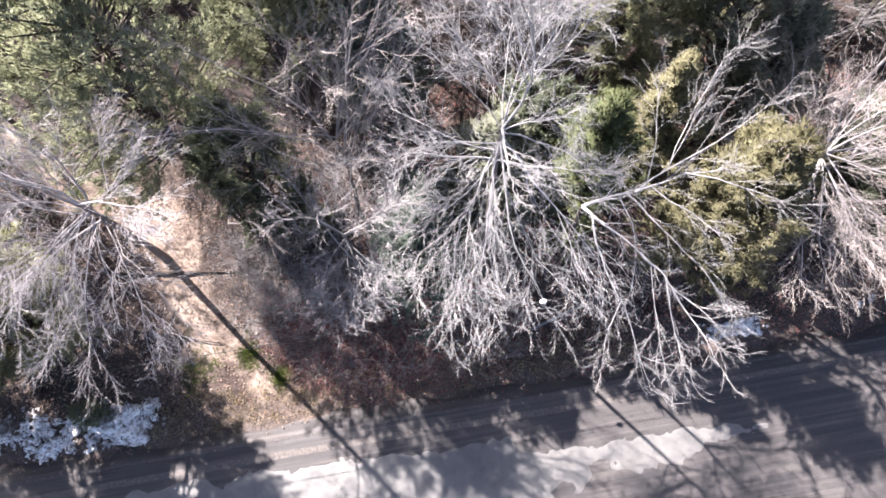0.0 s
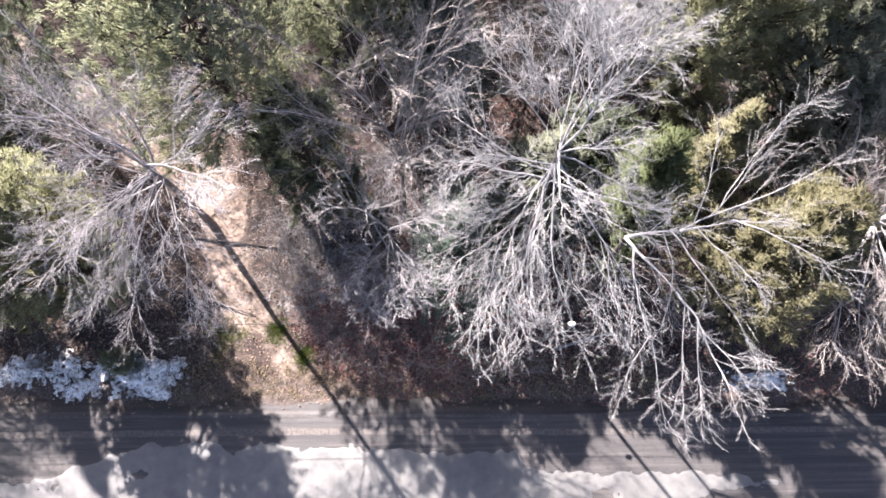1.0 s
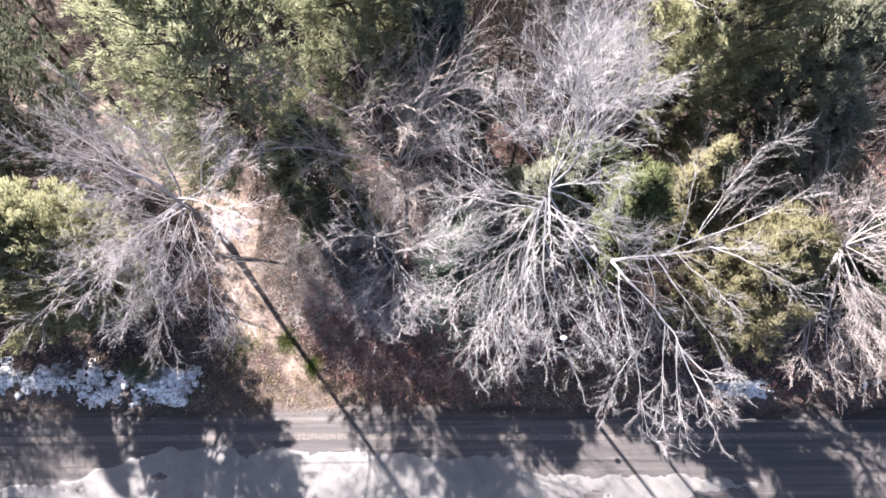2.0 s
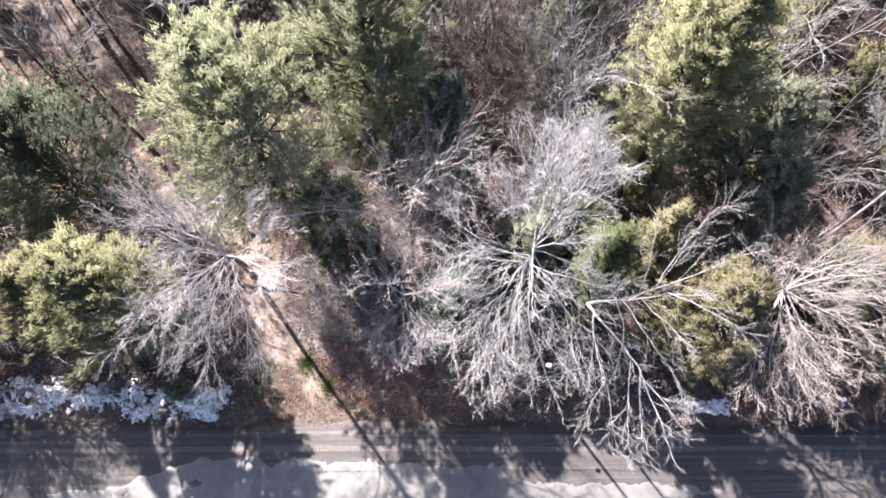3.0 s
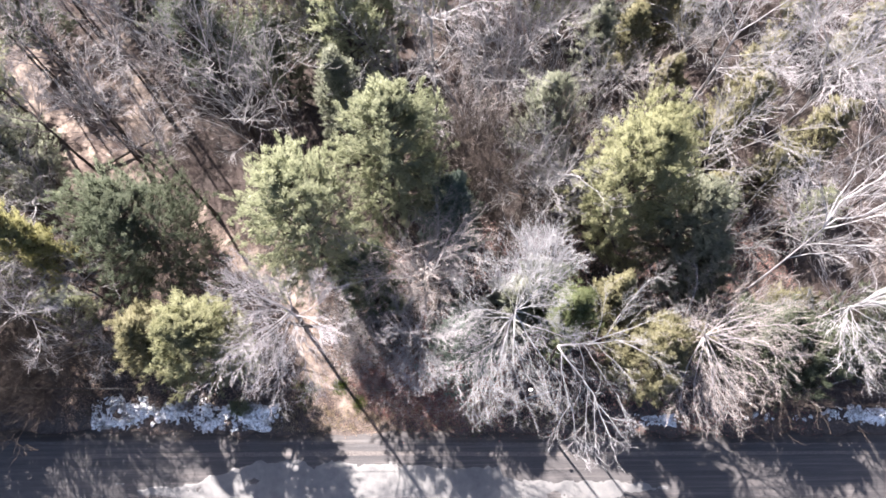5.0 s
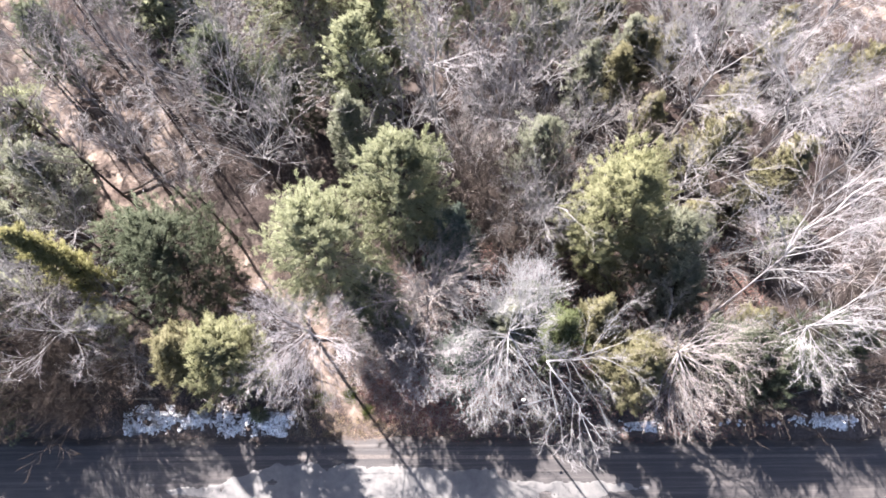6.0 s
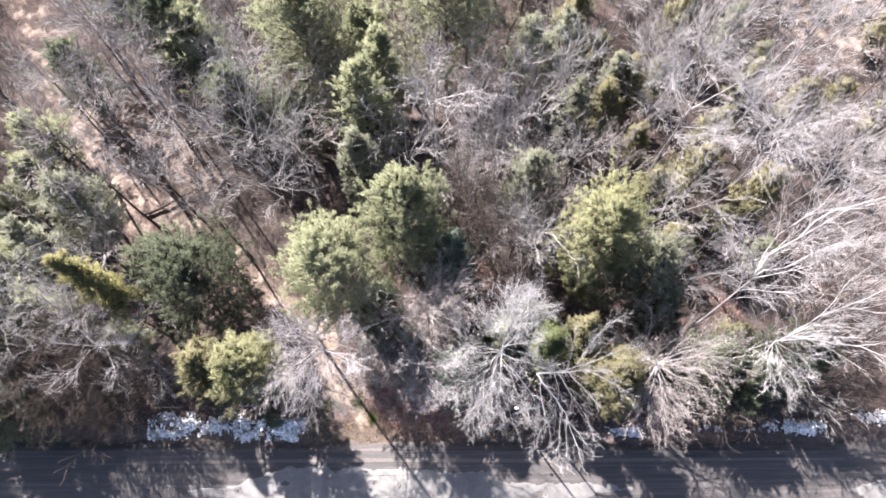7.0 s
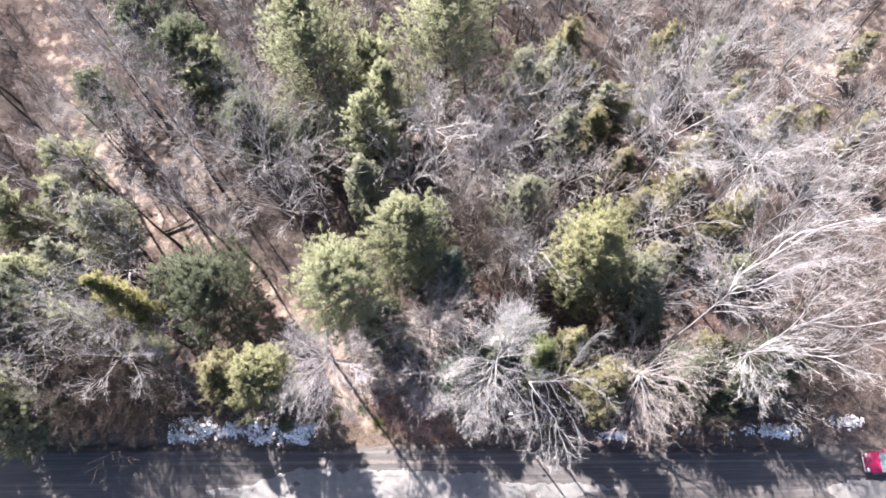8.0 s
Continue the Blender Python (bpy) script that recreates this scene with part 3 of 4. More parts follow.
SNOW = "ploughed snow along the verge"
snow_bank(1, -23.4, -11.5, 4.35, 1.7, 0.5, "long bank of dirty crusted snow beside the road", SNOW)
snow_bank(2, 12.3, 14.6, 4.0, 0.7, 0.22, "small melting patch of dirty snow on the verge", SNOW, 0.12)
snow_bank(3, 19.6, 21.0, 4.2, 0.7, 0.2, "small melting patch of dirty snow on the verge", SNOW, 0.12)
snow_bank(4, 22.8, 28.8, 4.3, 1.1, 0.28, "long melting patch of dirty snow on the verge", SNOW, 0.22)
snow_bank(5, 30.8, 34.2, 4.9, 1.2, 0.3, "melting heap of dirty snow on the verge", SNOW, 0.25)

# ---------------------------------------------------------------- named trees
WHITE = "leafless tree with pale, almost white bark and spreading twigs"


def stand(tree, x, y, turn=0.0, size=1.0):
    tree.matrix_basis = pose(x, y, float(ground_height(np.array(x), np.array(y))), 0, 0, turn) @ Matrix.Scale(size, 4)
    return tree


FAN = ((18, 48), (18, 50), (14, 46))
stand(bare_tree(11, 18.4, 13.8, 3.0, 4, "bark_white", "bark_brown", 0.14, (10, 7, 6), lift=0.02, angles=FAN, twig=0.0052, steep=(10, 50),
                aimed=((0.5, 0.8, 18.0, 13.8, 0.042), (-0.3, -4.0, 10.2, 13.2, 0.045), (-1.1, -3.9, 10.3, 13.2, 0.034, 1, 0.2), (-2.0, -3.6, 10.4, 13.0, 0.040), (-2.8, -2.7, 10.8, 13.0, 0.030, 3, 0.3),
                       (0.8, -3.9, 10.2, 13.2, 0.040), (1.6, -3.6, 10.3, 13.2, 0.032, 5, 0.25), (2.6, -3.1, 10.6, 13.4, 0.040), (2.8, -0.9, 11.8, 13.6, 0.034), (2.6, 0.3, 12.6, 13.7, 0.032),
                       (-2.9, -0.2, 13.4, 12.6, 0.030), (-2.6, 1.0, 14.0, 13.0, 0.028), (-2.3, -1.4, 12.2, 12.4, 0.028), (1.8, 2.6, 17.0, 13.8, 0.024, 0, 0.35), (0.7, 2.9, 17.2, 13.8, 0.024, 0, 0.3),
                       (-0.6, 2.0, 17.2, 13.8, 0.024, 0, 0.25), (2.5, 1.4, 17.0, 13.8, 0.024, 0, 0.3), (2.7, 2.3, 15.5, 13.8, 0.024), (-1.0, 1.2, 16.6, 13.8, 0.021, 0, 0.15), (1.4, 3.4, 16.0, 13.8, 0.021),
                       (0.2, 1.6, 19.0, 13.8, 0.021, 0, 0.6), (1.3, 1.4, 18.8, 13.8, 0.021, 0, 0.6), (-1.7, 1.9, 15.4, 13.6, 0.021), (0.9, 2.1, 18.2, 13.8, 0.020, 0, 0.5), (2.0, 1.9, 17.4, 13.8, 0.020, 0, 0.4), (-0.2, 2.5, 17.6, 13.8, 0.020, 0, 0.4)),
                label="broad leafless tree with white bark, forking high up"), 2.75, 7.85)
stand(bare_tree(12, 14.5, 10.0, 3.0, 0, "bark_white", "bark_dark", 0.15, (6, 5, 5), lift=0.01, twig=0.0043,
                angles=((14, 36), (16, 42), (14, 44)), wave=0.1, clear=0.3,
                aimed=((1.5, 0.05, 10.6, 10.0, 0.088), (2.9, 0.2, 11.2, 10.0, 0.054, 0, 1.0), (5.3, 1.3, 12.8, 10.0, 0.040, 0, 1.0), (4.6, 3.0, 12.8, 10.0, 0.024, 2, 0.25),
                       (4.15, 0.0, 11.4, 10.0, 0.030, 1, 0.9), (5.5, -1.3, 11.2, 10.0, 0.034, 1, 0.95), (1.15, -1.8, 10.6, 10.0, 0.082), (1.7, -3.05, 10.8, 10.0, 0.060, 6, 1.0),
                       (2.3, -5.3, 10.8, 10.0, 0.036, 7, 0.95), (1.5, -5.2, 10.4, 10.0, 0.028, 7, 0.7), (2.8, -4.6, 10.6, 10.0, 0.028, 7, 1.0), (0.6, -3.0, 9.6, 10.0, 0.050, 6, 0.2),
                       (0.9, -5.5, 9.0, 10.0, 0.028, 11, 1.0), (-0.3, -4.5, 9.0, 10.0, 0.024, 11, 0.95), (3.0, -2.7, 10.4, 10.0, 0.038, 0, 0.85), (3.3, -4.2, 10.4, 10.0, 0.022, 14, 0.9),
                       (1.0, -2.6, 9.4, 10.0, 0.026, 0, 0.7), (-0.1, -3.1, 9.0, 10.0, 0.014, 11, 0.2), (3.5, -1.8, 10.8, 10.0, 0.026, 1, 0.3), (2.4, 2.4, 12.8, 10.0, 0.022, 1, 0.2),
                       (3.4, 1.9, 12.6, 10.0, 0.020, 2, 0.2), (1.1, -5.0, 10.2, 10.0, 0.022, 7, 0.3)),
                label="leafless white-barked tree with two long limbs, one reaching over the road"), 5.35, 6.75)
stand(bare_tree(13, 14.5, 9.8, 3.0, 8, "bark_lavender", "bark_brown", 0.14, (9, 7, 6), steep=(30, 75), lift=0.02, twig=0.0062, angles=FAN, fine="bark_rose",
                aimed=((-1.5, -3.9, 8.8, 9.6), (-0.4, -4.2, 8.6, 9.6), (0.9, -4.1, 8.8, 9.6), (2.0, -3.1, 9.2, 9.8), (3.3, -2.0, 9.8, 9.8), (4.4, -1.2, 10.4, 9.8), (4.8, -0.1, 11.0, 9.8), (-1.9, -2.0, 9.6, 9.6), (0.2, -3.4, 8.6, 9.2), (1.5, -3.4, 9.0, 9.6), (3.6, 1.2, 11.8, 9.8)),
                label="dense bushy leafless tree with rosy grey twigs"), 13.3, 7.4)
stand(bare_tree(14, 17.0, 13.6, 3.0, 5, "bark_lavender", "bark_brown", 0.15, (9, 7, 6), lift=0.02, steep=(20, 75), twig=0.006, lean=(4.3, -5.0), angles=FAN, fine="bark_lavender",
                aimed=((-1.5, -6.2, 11, 12.2, 0.027), (0.5, -6.8, 10, 12, 0.021, 0, 0.25), (1.7, -6.9, 9.5, 11.4, 0.024), (3.1, -7.0, 9, 10.4, 0.024), (0.9, -3.6, 14.4, 12.6, 0.024), (0.0, -5.0, 12.5, 11.8, 0.022), (5.4, -2.9, 14.2, 13.2, 0.024), (3.9, -6.3, 8.8, 9, 0.021), (0.2, -6.0, 11.8, 12, 0.036), (2.5, -5.8, 10, 12.6, 0.021), (4.9, -4.8, 14, 13.4, 0.022), (-0.2, -2.3, 13.5, 11.6, 0.024), (4.5, -2.1, 15, 13, 0.018, 6, 0.3), (0.5, -1.6, 14.5, 11, 0.021, 11, 0.3), (1.2, -2.3, 14.2, 12, 0.022), (2.7, -2.5, 15, 12.6, 0.022),
                       (1.0, -4.9, 12.3, 12.6, 0.024), (2.3, -5.4, 11.5, 13, 0.022)),
                label="tall leaning leafless tree with pale lavender-grey twigs"), -11.1, 11.6)
stand(bare_tree(15, 12.6, 9.6, 2.6, 6, "bark_grey", "bark_brown", 0.09, (8, 7, 6), steep=(25, 75), twig=0.007, angles=FAN, fine="bark_lavender", aimed=((0.0, -2.0, 8.6, 9.4, 0.02), (-1.2, -1.7, 8.8, 9.4, 0.02), (1.1, -1.5, 9.0, 9.2, 0.02), (-0.6, -2.2, 8.4, 8.6, 0.018), (0.6, -1.9, 8.8, 9.0, 0.018)),
                label="small leafless tree with drooping grey twigs"), -1.8, 7.2)
stand(bare_tree(16, 14.8, 8.2, 3.0, 13, "bark_lavender", "bark_brown", 0.12, (8, 7, 6), fine="bark_rose", twig=0.0068, steep=(35, 80), aimed=((2.7, -0.2, 12.1, 9.0, 0.05), (2.2, 0.9, 13.0, 8.6, 0.04)), label="fine-twigged brown leafless tree in a clearing"), -1.9, 11.5)
stand(bare_tree(17, 19.0, 12.5, 3.6, 9, "bark_white", "bark_grey", 0.16, (8, 6, 5), twig=0.0095, steep=(30, 75), angles=FAN, fine="bark_lavender", label=WHITE), -1.0, 25.9)
stand(bare_tree(18, 19.0, 10.5, 4.2, 9, "bark_white", "bark_white", 0.14, (10, 7, 7), twig=0.0085, steep=(30, 80), angles=FAN, fine="bark_lavender", label=WHITE), 17.8, 26.0)
stand(bare_tree(19, 17.0, 9.5, 4.6, 10, "bark_white", "bark_grey", 0.13, (10, 7, 7), twig=0.0085, steep=(25, 80), angles=FAN, fine="bark_lavender", label=WHITE), 24.2, 24.0)
stand(bare_tree(20, 17.5, 11.3, 3.4, 2, "bark_white", "bark_lavender", 0.11, (9, 6, 6), steep=(35, 75), twig=0.0085, lean=(7.8, 6.4), angles=FAN, fine="bark_lavender",
                aimed=((10.1, 9.2, 14.5, 11.3, 0.06), (11.8, 7.7, 15.0, 11.3, 0.075), (13.8, 7.7, 15.5, 11.3, 0.065, 1, 0.35), (8.9, 5.2, 14.0, 11.3, 0.06), (12.6, 5.5, 14.5, 11.3, 0.055, 3, 0.4), (6.6, 6.6, 15.0, 11.3, 0.045),
                       (5.4, 2.0, 11.4, 9.0, 0.04), (3.2, 5.4, 12.4, 10.0, 0.04), (7.6, 2.6, 12.4, 10.0, 0.045)),
                label="tall spreading leafless tree with long white limbs"), 15.4, 9.1)
stand(bare_tree(21, 15.0, 9.8, 3.4, 2, "bark_white", "bark_white", 0.13, (9, 6, 6), steep=(30, 70), twig=0.0085, angles=FAN, fine="bark_lavender",
                aimed=((4.1, 1.6, 12.0, 9.8, 0.06), (7.4, 2.7, 13.4, 9.8, 0.075), (4.1, -0.4, 11.6, 9.8, 0.05), (7.2, -0.2, 13.0, 9.8, 0.075), (9.4, 1.2, 13.8, 9.8, 0.06, 1, 0.4), (4.6, 3.8, 13.0, 9.0, 0.05), (6.0, -2.2, 12.0, 9.0, 0.045, 3, 0.4)),
                label="tall spreading leafless tree with long white limbs"), 22.4, 9.0)
stand(bare_tree(22, 12.0, 10.2, 3.0, 2, "bark_white", "bark_grey", 0.12, (8, 6, 6), twig=0.008, steep=(25, 65), angles=FAN, lift=0.0,
                aimed=((0.8, -3.4, 9.4, 10.2, 0.036), (2.0, -2.8, 9.6, 10.2, 0.034), (-0.6, -2.8, 9.6, 10.2, 0.03), (2.8, -1.2, 10.4, 10.2, 0.032), (3.2, 0.3, 11.4, 10.2), (-1.4, -1.2, 10.4, 10.2)), label=WHITE), 21.4, 8.7)
stand(bare_tree(23, 9.0, 5.5, 2.6, 8, "bark_grey", "bark_grey", 0.1, (8, 7, 6), steep=(10, 70)), 25.2, 6.7)
stand(bare_tree(24, 13.0, 8.5, 3.0, 8, "bark_white", "bark_grey", 0.14, (8, 6, 5), twig=0.0095, steep=(10, 65), angles=FAN, fine="bark_lavender", label=WHITE), -24.4, 9.4)
stand(bare_tree(25, 8.0, 4.5, 2.6, 8, "bark_grey", "bark_brown", 0.1, (8, 7, 6), steep=(10, 70)), -21.8, 8.4)
stand(bare_tree(26, 18.5, 11.0, 3.6, 9, "bark_grey", "bark_dark", 0.15, (8, 6, 5), twig=0.0095, steep=(30, 78)), -14.7, 25.1)

stand(bare_tree(27, 16.5, 10.5, 2.6, 7, "bark_white", "bark_grey", 0.11, (8, 6, 5), steep=(40, 80), twig=0.008, fine="bark_grey", aimed=((0.7, -0.4, 13.2, 9.0, 0.05), (-1.2, 0.4, 12.8, 8.0, 0.04)), label="slender leafless tree with a pale bare trunk"), 5.8, 16.8)

stand(conifer(31, 17.4, 3.5, 5.5, "pine", profile=0.42, laterals=8, tufts=3, per=6, blades=18, blade=(0.09, 0.2, 0.0185), label="tall full pine with sunlit yellow-green top"), -7.9, 13.3)
stand(conifer(32, 18.4, 2.8, 6.0, "pine", profile=0.34, laterals=8, tufts=4, per=6, blades=18, blade=(0.09, 0.2, 0.0185), label="tall green pine behind a fuller one"), -3.2, 16.9)
stand(conifer(33, 17.4, 3.5, 2.5, "cedar", profile=0.34, upward=0.6, laterals=8, tufts=4, per=7, blades=18, blade=(0.09, 0.2, 0.0185), label="tall yellow-green cedar with a rounded top"), 10.0, 15.8)
stand(conifer(34, 13.6, 2.8, 3.5, "cedar", profile=0.45, upward=0.55, laterals=8, tufts=4, per=7, blades=18, blade=(0.09, 0.2, 0.0185), label="yellow-green cedar beside the snowy verge"), -13.9, 7.6)
stand(conifer(35, 10.8, 2.5, 1.0, "olive", profile=0.55, upward=0.6, laterals=8, tufts=3, label="dull olive cedar beside a brighter one"), -17.2, 7.9)
stand(conifer(36, 12.4, 4.1, 1.5, "pine_dark", profile=0.5, per=7, laterals=8, tufts=3, blades=13, blade=(0.11, 0.26, 0.021), label="dark green spruce in the shade"), -18.4, 14.4)
stand(conifer(37, 17.6, 1.7, 6.0, "golden", profile=0.8, upward=0.8, laterals=6, tufts=2, label="slender golden-green conifer with an upright top"), -23.4, 12.8)
stand(conifer(38, 13.4, 1.6, 3.0, "pale_green", profile=0.5, upward=0.5, laterals=7, tufts=3, label="slim olive evergreen among bare trees"), -6.9, 22.6)
stand(conifer(39, 15.8, 2.6, 3.0, "pine", laterals=6, tufts=2, label="slim green pine with a pale top"), -6.3, 26.7)
stand(conifer(40, 15.0, 2.3, 3.0, "pine", laterals=6, tufts=2), -5.0, 30.2)
big_pine = stand(conifer(41, 18.5, 5.0, 3.0, "pine", laterals=8, tufts=2, label="tall broad dark-green pine deep in the wood"), -10.8, 33.2)
stand(copy_thing(big_pine, Matrix()), -0.2, 34.6, 140)
stand(conifer(42, 13.4, 2.6, 2.5, "pale_green", upward=0.5, laterals=6, tufts=2, label="thin grey-green evergreen among bare trees"), 6.0, 20.9)
stand(conifer(43, 12.6, 1.8, 2.0, "blue_green", laterals=7, tufts=2, label="blue-green spruce beside a tall pine"), 0.0, 15.4)
stand(conifer(44, 11.4, 2.7, 1.5, "olive", profile=0.45, upward=0.6, per=7, laterals=8, tufts=4, blades=13, blade=(0.10, 0.24, 0.02), label="broad olive-yellow cedar behind a forked bare tree"), 10.9, 6.9)
stand(conifer(45, 12.2, 1.8, 3.0, "fresh_green", profile=0.6, upward=0.6, ragged=0.45, laterals=7, tufts=2, label="small bright green evergreen between bare trees"), 6.4, 8.9)
stand(conifer(46, 11.8, 1.2, 3.0, "olive", profile=0.6, upward=0.6, laterals=7, tufts=2, label="small olive evergreen with golden tips"), 9.1, 10.0)
stand(conifer(47, 13.5, 3.7, 1.0, "pine", laterals=8, tufts=3, label="green pine at the roadside"), -33.2, 5.8)
stand(conifer(54, 13.0, 3.4, 1.0, "pine", laterals=8, tufts=3, label="green pine with full boughs at the roadside"), -36.5, 9.6)
edge_pine = stand(conifer(55, 14.0, 3.2, 1.5, "pine_dark", laterals=8, tufts=3, label="dark full pine at the edge of the wood"), -33.6, 13.0)
for x, y, r, s in ((-41.0, 8.6, 60, 1.0), (-39.0, 14.2, 130, 1.05), (-44.5, 12.6, 200, 1.0)):
    stand(copy_thing(edge_pine, Matrix()), x, y, r, s)
stand(conifer(60, 10.0, 2.7, 0.6, "pine_dark", laterals=8, tufts=3, label="dark evergreen beside a rosy bare tree"), 18.2, 7.7)
stand(conifer(63, 9.2, 2.6, 0.6, "pine_dark", laterals=7, tufts=3, label="dark low evergreen at the edge of the wood"), 24.6, 8.2)
stand(conifer(48, 8.6, 2.8, 0.4, "pine_dark", laterals=8, tufts=3, label="low dark evergreen in the shade of bare trees"), 20.6, 6.9)
stand(conifer(49, 9.0, 2.3, 0.3, "blue_green", laterals=6, tufts=2, label="low blue-green evergreen under bare branches"), 0.4, 8.0)
shade_pine = stand(conifer(58, 11.5, 3.2, 1.0, "pine_dark", laterals=7, tufts=3, label="dark evergreen among grey bare trees"), -22.4, 36.4)
for x, y, r, s in ((-16.9, 30.0, 40, 0.9), (-12.2, 28.6, 170, 0.75), (-26.8, 40.5, 100, 1.1), (-31.0, 33.0, 220, 0.8)):
    stand(copy_thing(shade_pine, Matrix()), x, y, r, s)
# added sun blocker: its shadow darkens the road right of the middle
stand(conifer(57, 9.6, 2.1, 1.0, "pine_dark", profile=0.5, upward=0.5, laterals=8, tufts=3, label="dark evergreen added behind a forked bare tree to shade the road"), 5.0, 11.0)
stand(conifer(59, 9.2, 2.1, 0.8, "pine_dark", profile=0.6, laterals=8, tufts=3, blades=13, blade=(0.1, 0.22, 0.019), label="dark young evergreen at the foot of a pine"), -5.7, 12.4)
# second added blocker, coloured to blend with the twigs above it
stand(conifer(56, 10.4, 1.9, 1.0, "pale_green", profile=0.5, upward=0.5, laterals=7, tufts=3, label="grey-green evergreen added beneath a white bare tree to shade the road"), 3.3, 10.0)
stand(conifer(50, 11.5, 2.6, 2.0, "pale_green", upward=0.5, laterals=7, tufts=2, label="grey-green pine at the edge of the wood"), -28.0, 20.6)
stand(conifer(51, 12.4, 2.7, 2.0, "pale_green", upward=0.5, laterals=7, tufts=3, label="grey-green evergreen beside a tall cedar"), 13.9, 14.4)
stand(conifer(61, 9.0, 2.2, 0.8, "pale_green", laterals=7, tufts=3, label="grey-green spruce in the shade of a cedar"), 15.2, 12.6)
hazy_pine = stand(conifer(62, 10.5, 1.9, 2.0, "pale_green", upward=0.6, per=4, laterals=5, tufts=2, label="thin pale evergreen among grey bare trees"), 10.2, 28.4)
for x, y, r, s in ((9.6, 35.0, 80, 1.0), (13.4, 31.8, 150, 0.9), (6.4, 33.6, 220, 1.05), (24.0, 36.0, 300, 0.9), (-30.0, 17.4, 20, 1.1)):
    stand(copy_thing(hazy_pine, Matrix()), x, y, r, s)
small_olive = stand(conifer(52, 8.0, 1.7, 0.8, "olive", upward=0.6, laterals=6, tufts=2, label="small olive evergreen in the brush"), 18.8, 22.5, 0, 1.25)
for x, y, r, s in ((24.6, 21.6, 50, 1.1), (12.9, 29.8, 120, 1.0), (21.4, 27.1, 200, 1.05), (20.8, 10.2, 280, 0.85), (16.4, 22.8, 20, 0.8), (29.5, 30.2, 75, 0.9), (27.0, 34.5, 75, 0.8),
                   (12.8, 35.0, 10, 0.9), (14.8, 31.6, 210, 1.1), (15.4, 26.6, 90, 0.85), (17.9, 33.2, 160, 0.8), (20.4, 38.5, 300, 1.0), (25.7, 32.4, 240, 0.9), (31.6, 29.4, 30, 1.0),
                   (36.6, 29.3, 110, 0.9), (10.9, 37.5, 330, 1.2), (39.1, 38.1, 60, 0.8), (20.7, 19.3, 190, 0.9), (17.7, 18.4, 260, 0.75)):
    stand(copy_thing(small_olive, Matrix()), x, y, r, s)
small_pine = stand(conifer(53, 7.0, 1.8, 0.6, "pine", laterals=6, tufts=2, label="small green evergreen in the brush"), 8.0, 34.6)
for x, y, r, s in ((-30.6, 12.6, 50, 1.2), (-24.8, 10.8, 160, 0.9), (-21.0, 35.2, 120, 1.5), (-34.5, 17.0, 200, 1.2), (18.0, 17.4, 10, 0.8), (-14.0, 4.9, 90, 0.32), (-3.8, 11.6, 15, 0.4), (-33.0, 24.0, 100, 1.1), (24.5, 17.0, 33, 0.8), (-33.4, 27.4, 210, 1.2), (-36.5, 22.0, 20, 1.3), (-11.6, 36.4, 140, 1.6), (-7.0, 35.6, 250, 1.5)):
    stand(copy_thing(small_pine, Matrix()), x, y, r, s)

# ---------------------------------------------------------------- the rest of the wood
kinds = [
    bare_tree(61, 13.0, 7.0, 2.8, 8, "bark_grey", "bark_dark", 0.12, (7, 6, 4), twig=0.010, steep=(30, 80)),
    bare_tree(62, 14.5, 8.0, 2.6, 8, "bark_grey", "bark_brown", 0.12, (7, 6, 4), twig=0.010, steep=(35, 82)),
    bare_tree(63, 10.0, 4.5, 2.4, 8, "bark_rose", "bark_brown", 0.1, (7, 6, 4), twig=0.010, steep=(25, 80), label="leafless brownish tree with a dense twiggy crown"),
    bare_tree(64, 12.5, 6.5, 3.0, 9, "bark_white", "bark_grey", 0.12, (7, 6, 4), twig=0.010, steep=(25, 80), label=WHITE),
    bare_tree(65, 15.5, 9.5, 2.0, 6, "bark_brown", "bark_dark", 0.13, (7, 5, 4), twig=0.010, steep=(35, 80), fine="bark_grey", label="tall thin leafless tree with a bare dark trunk"),
    # kinds 5 and 6: near-black twigs put the shade between trees into colour
    bare_tree(66, 8.6, 3.0, 2.5, 10, "bark_dark", "bark_dark", 0.09, (7, 6, 6), twig=0.012, steep=(25, 80), label="low leafless tree with a thicket of twigs darkened for shade"),
    bare_tree(67, 12.8, 6.0, 2.7, 10, "bark_dark", "bark_dark", 0.1, (7, 6, 5), twig=0.011, steep=(30, 80), label="leafless tree with dense near-black twigs standing in for shade"),
]
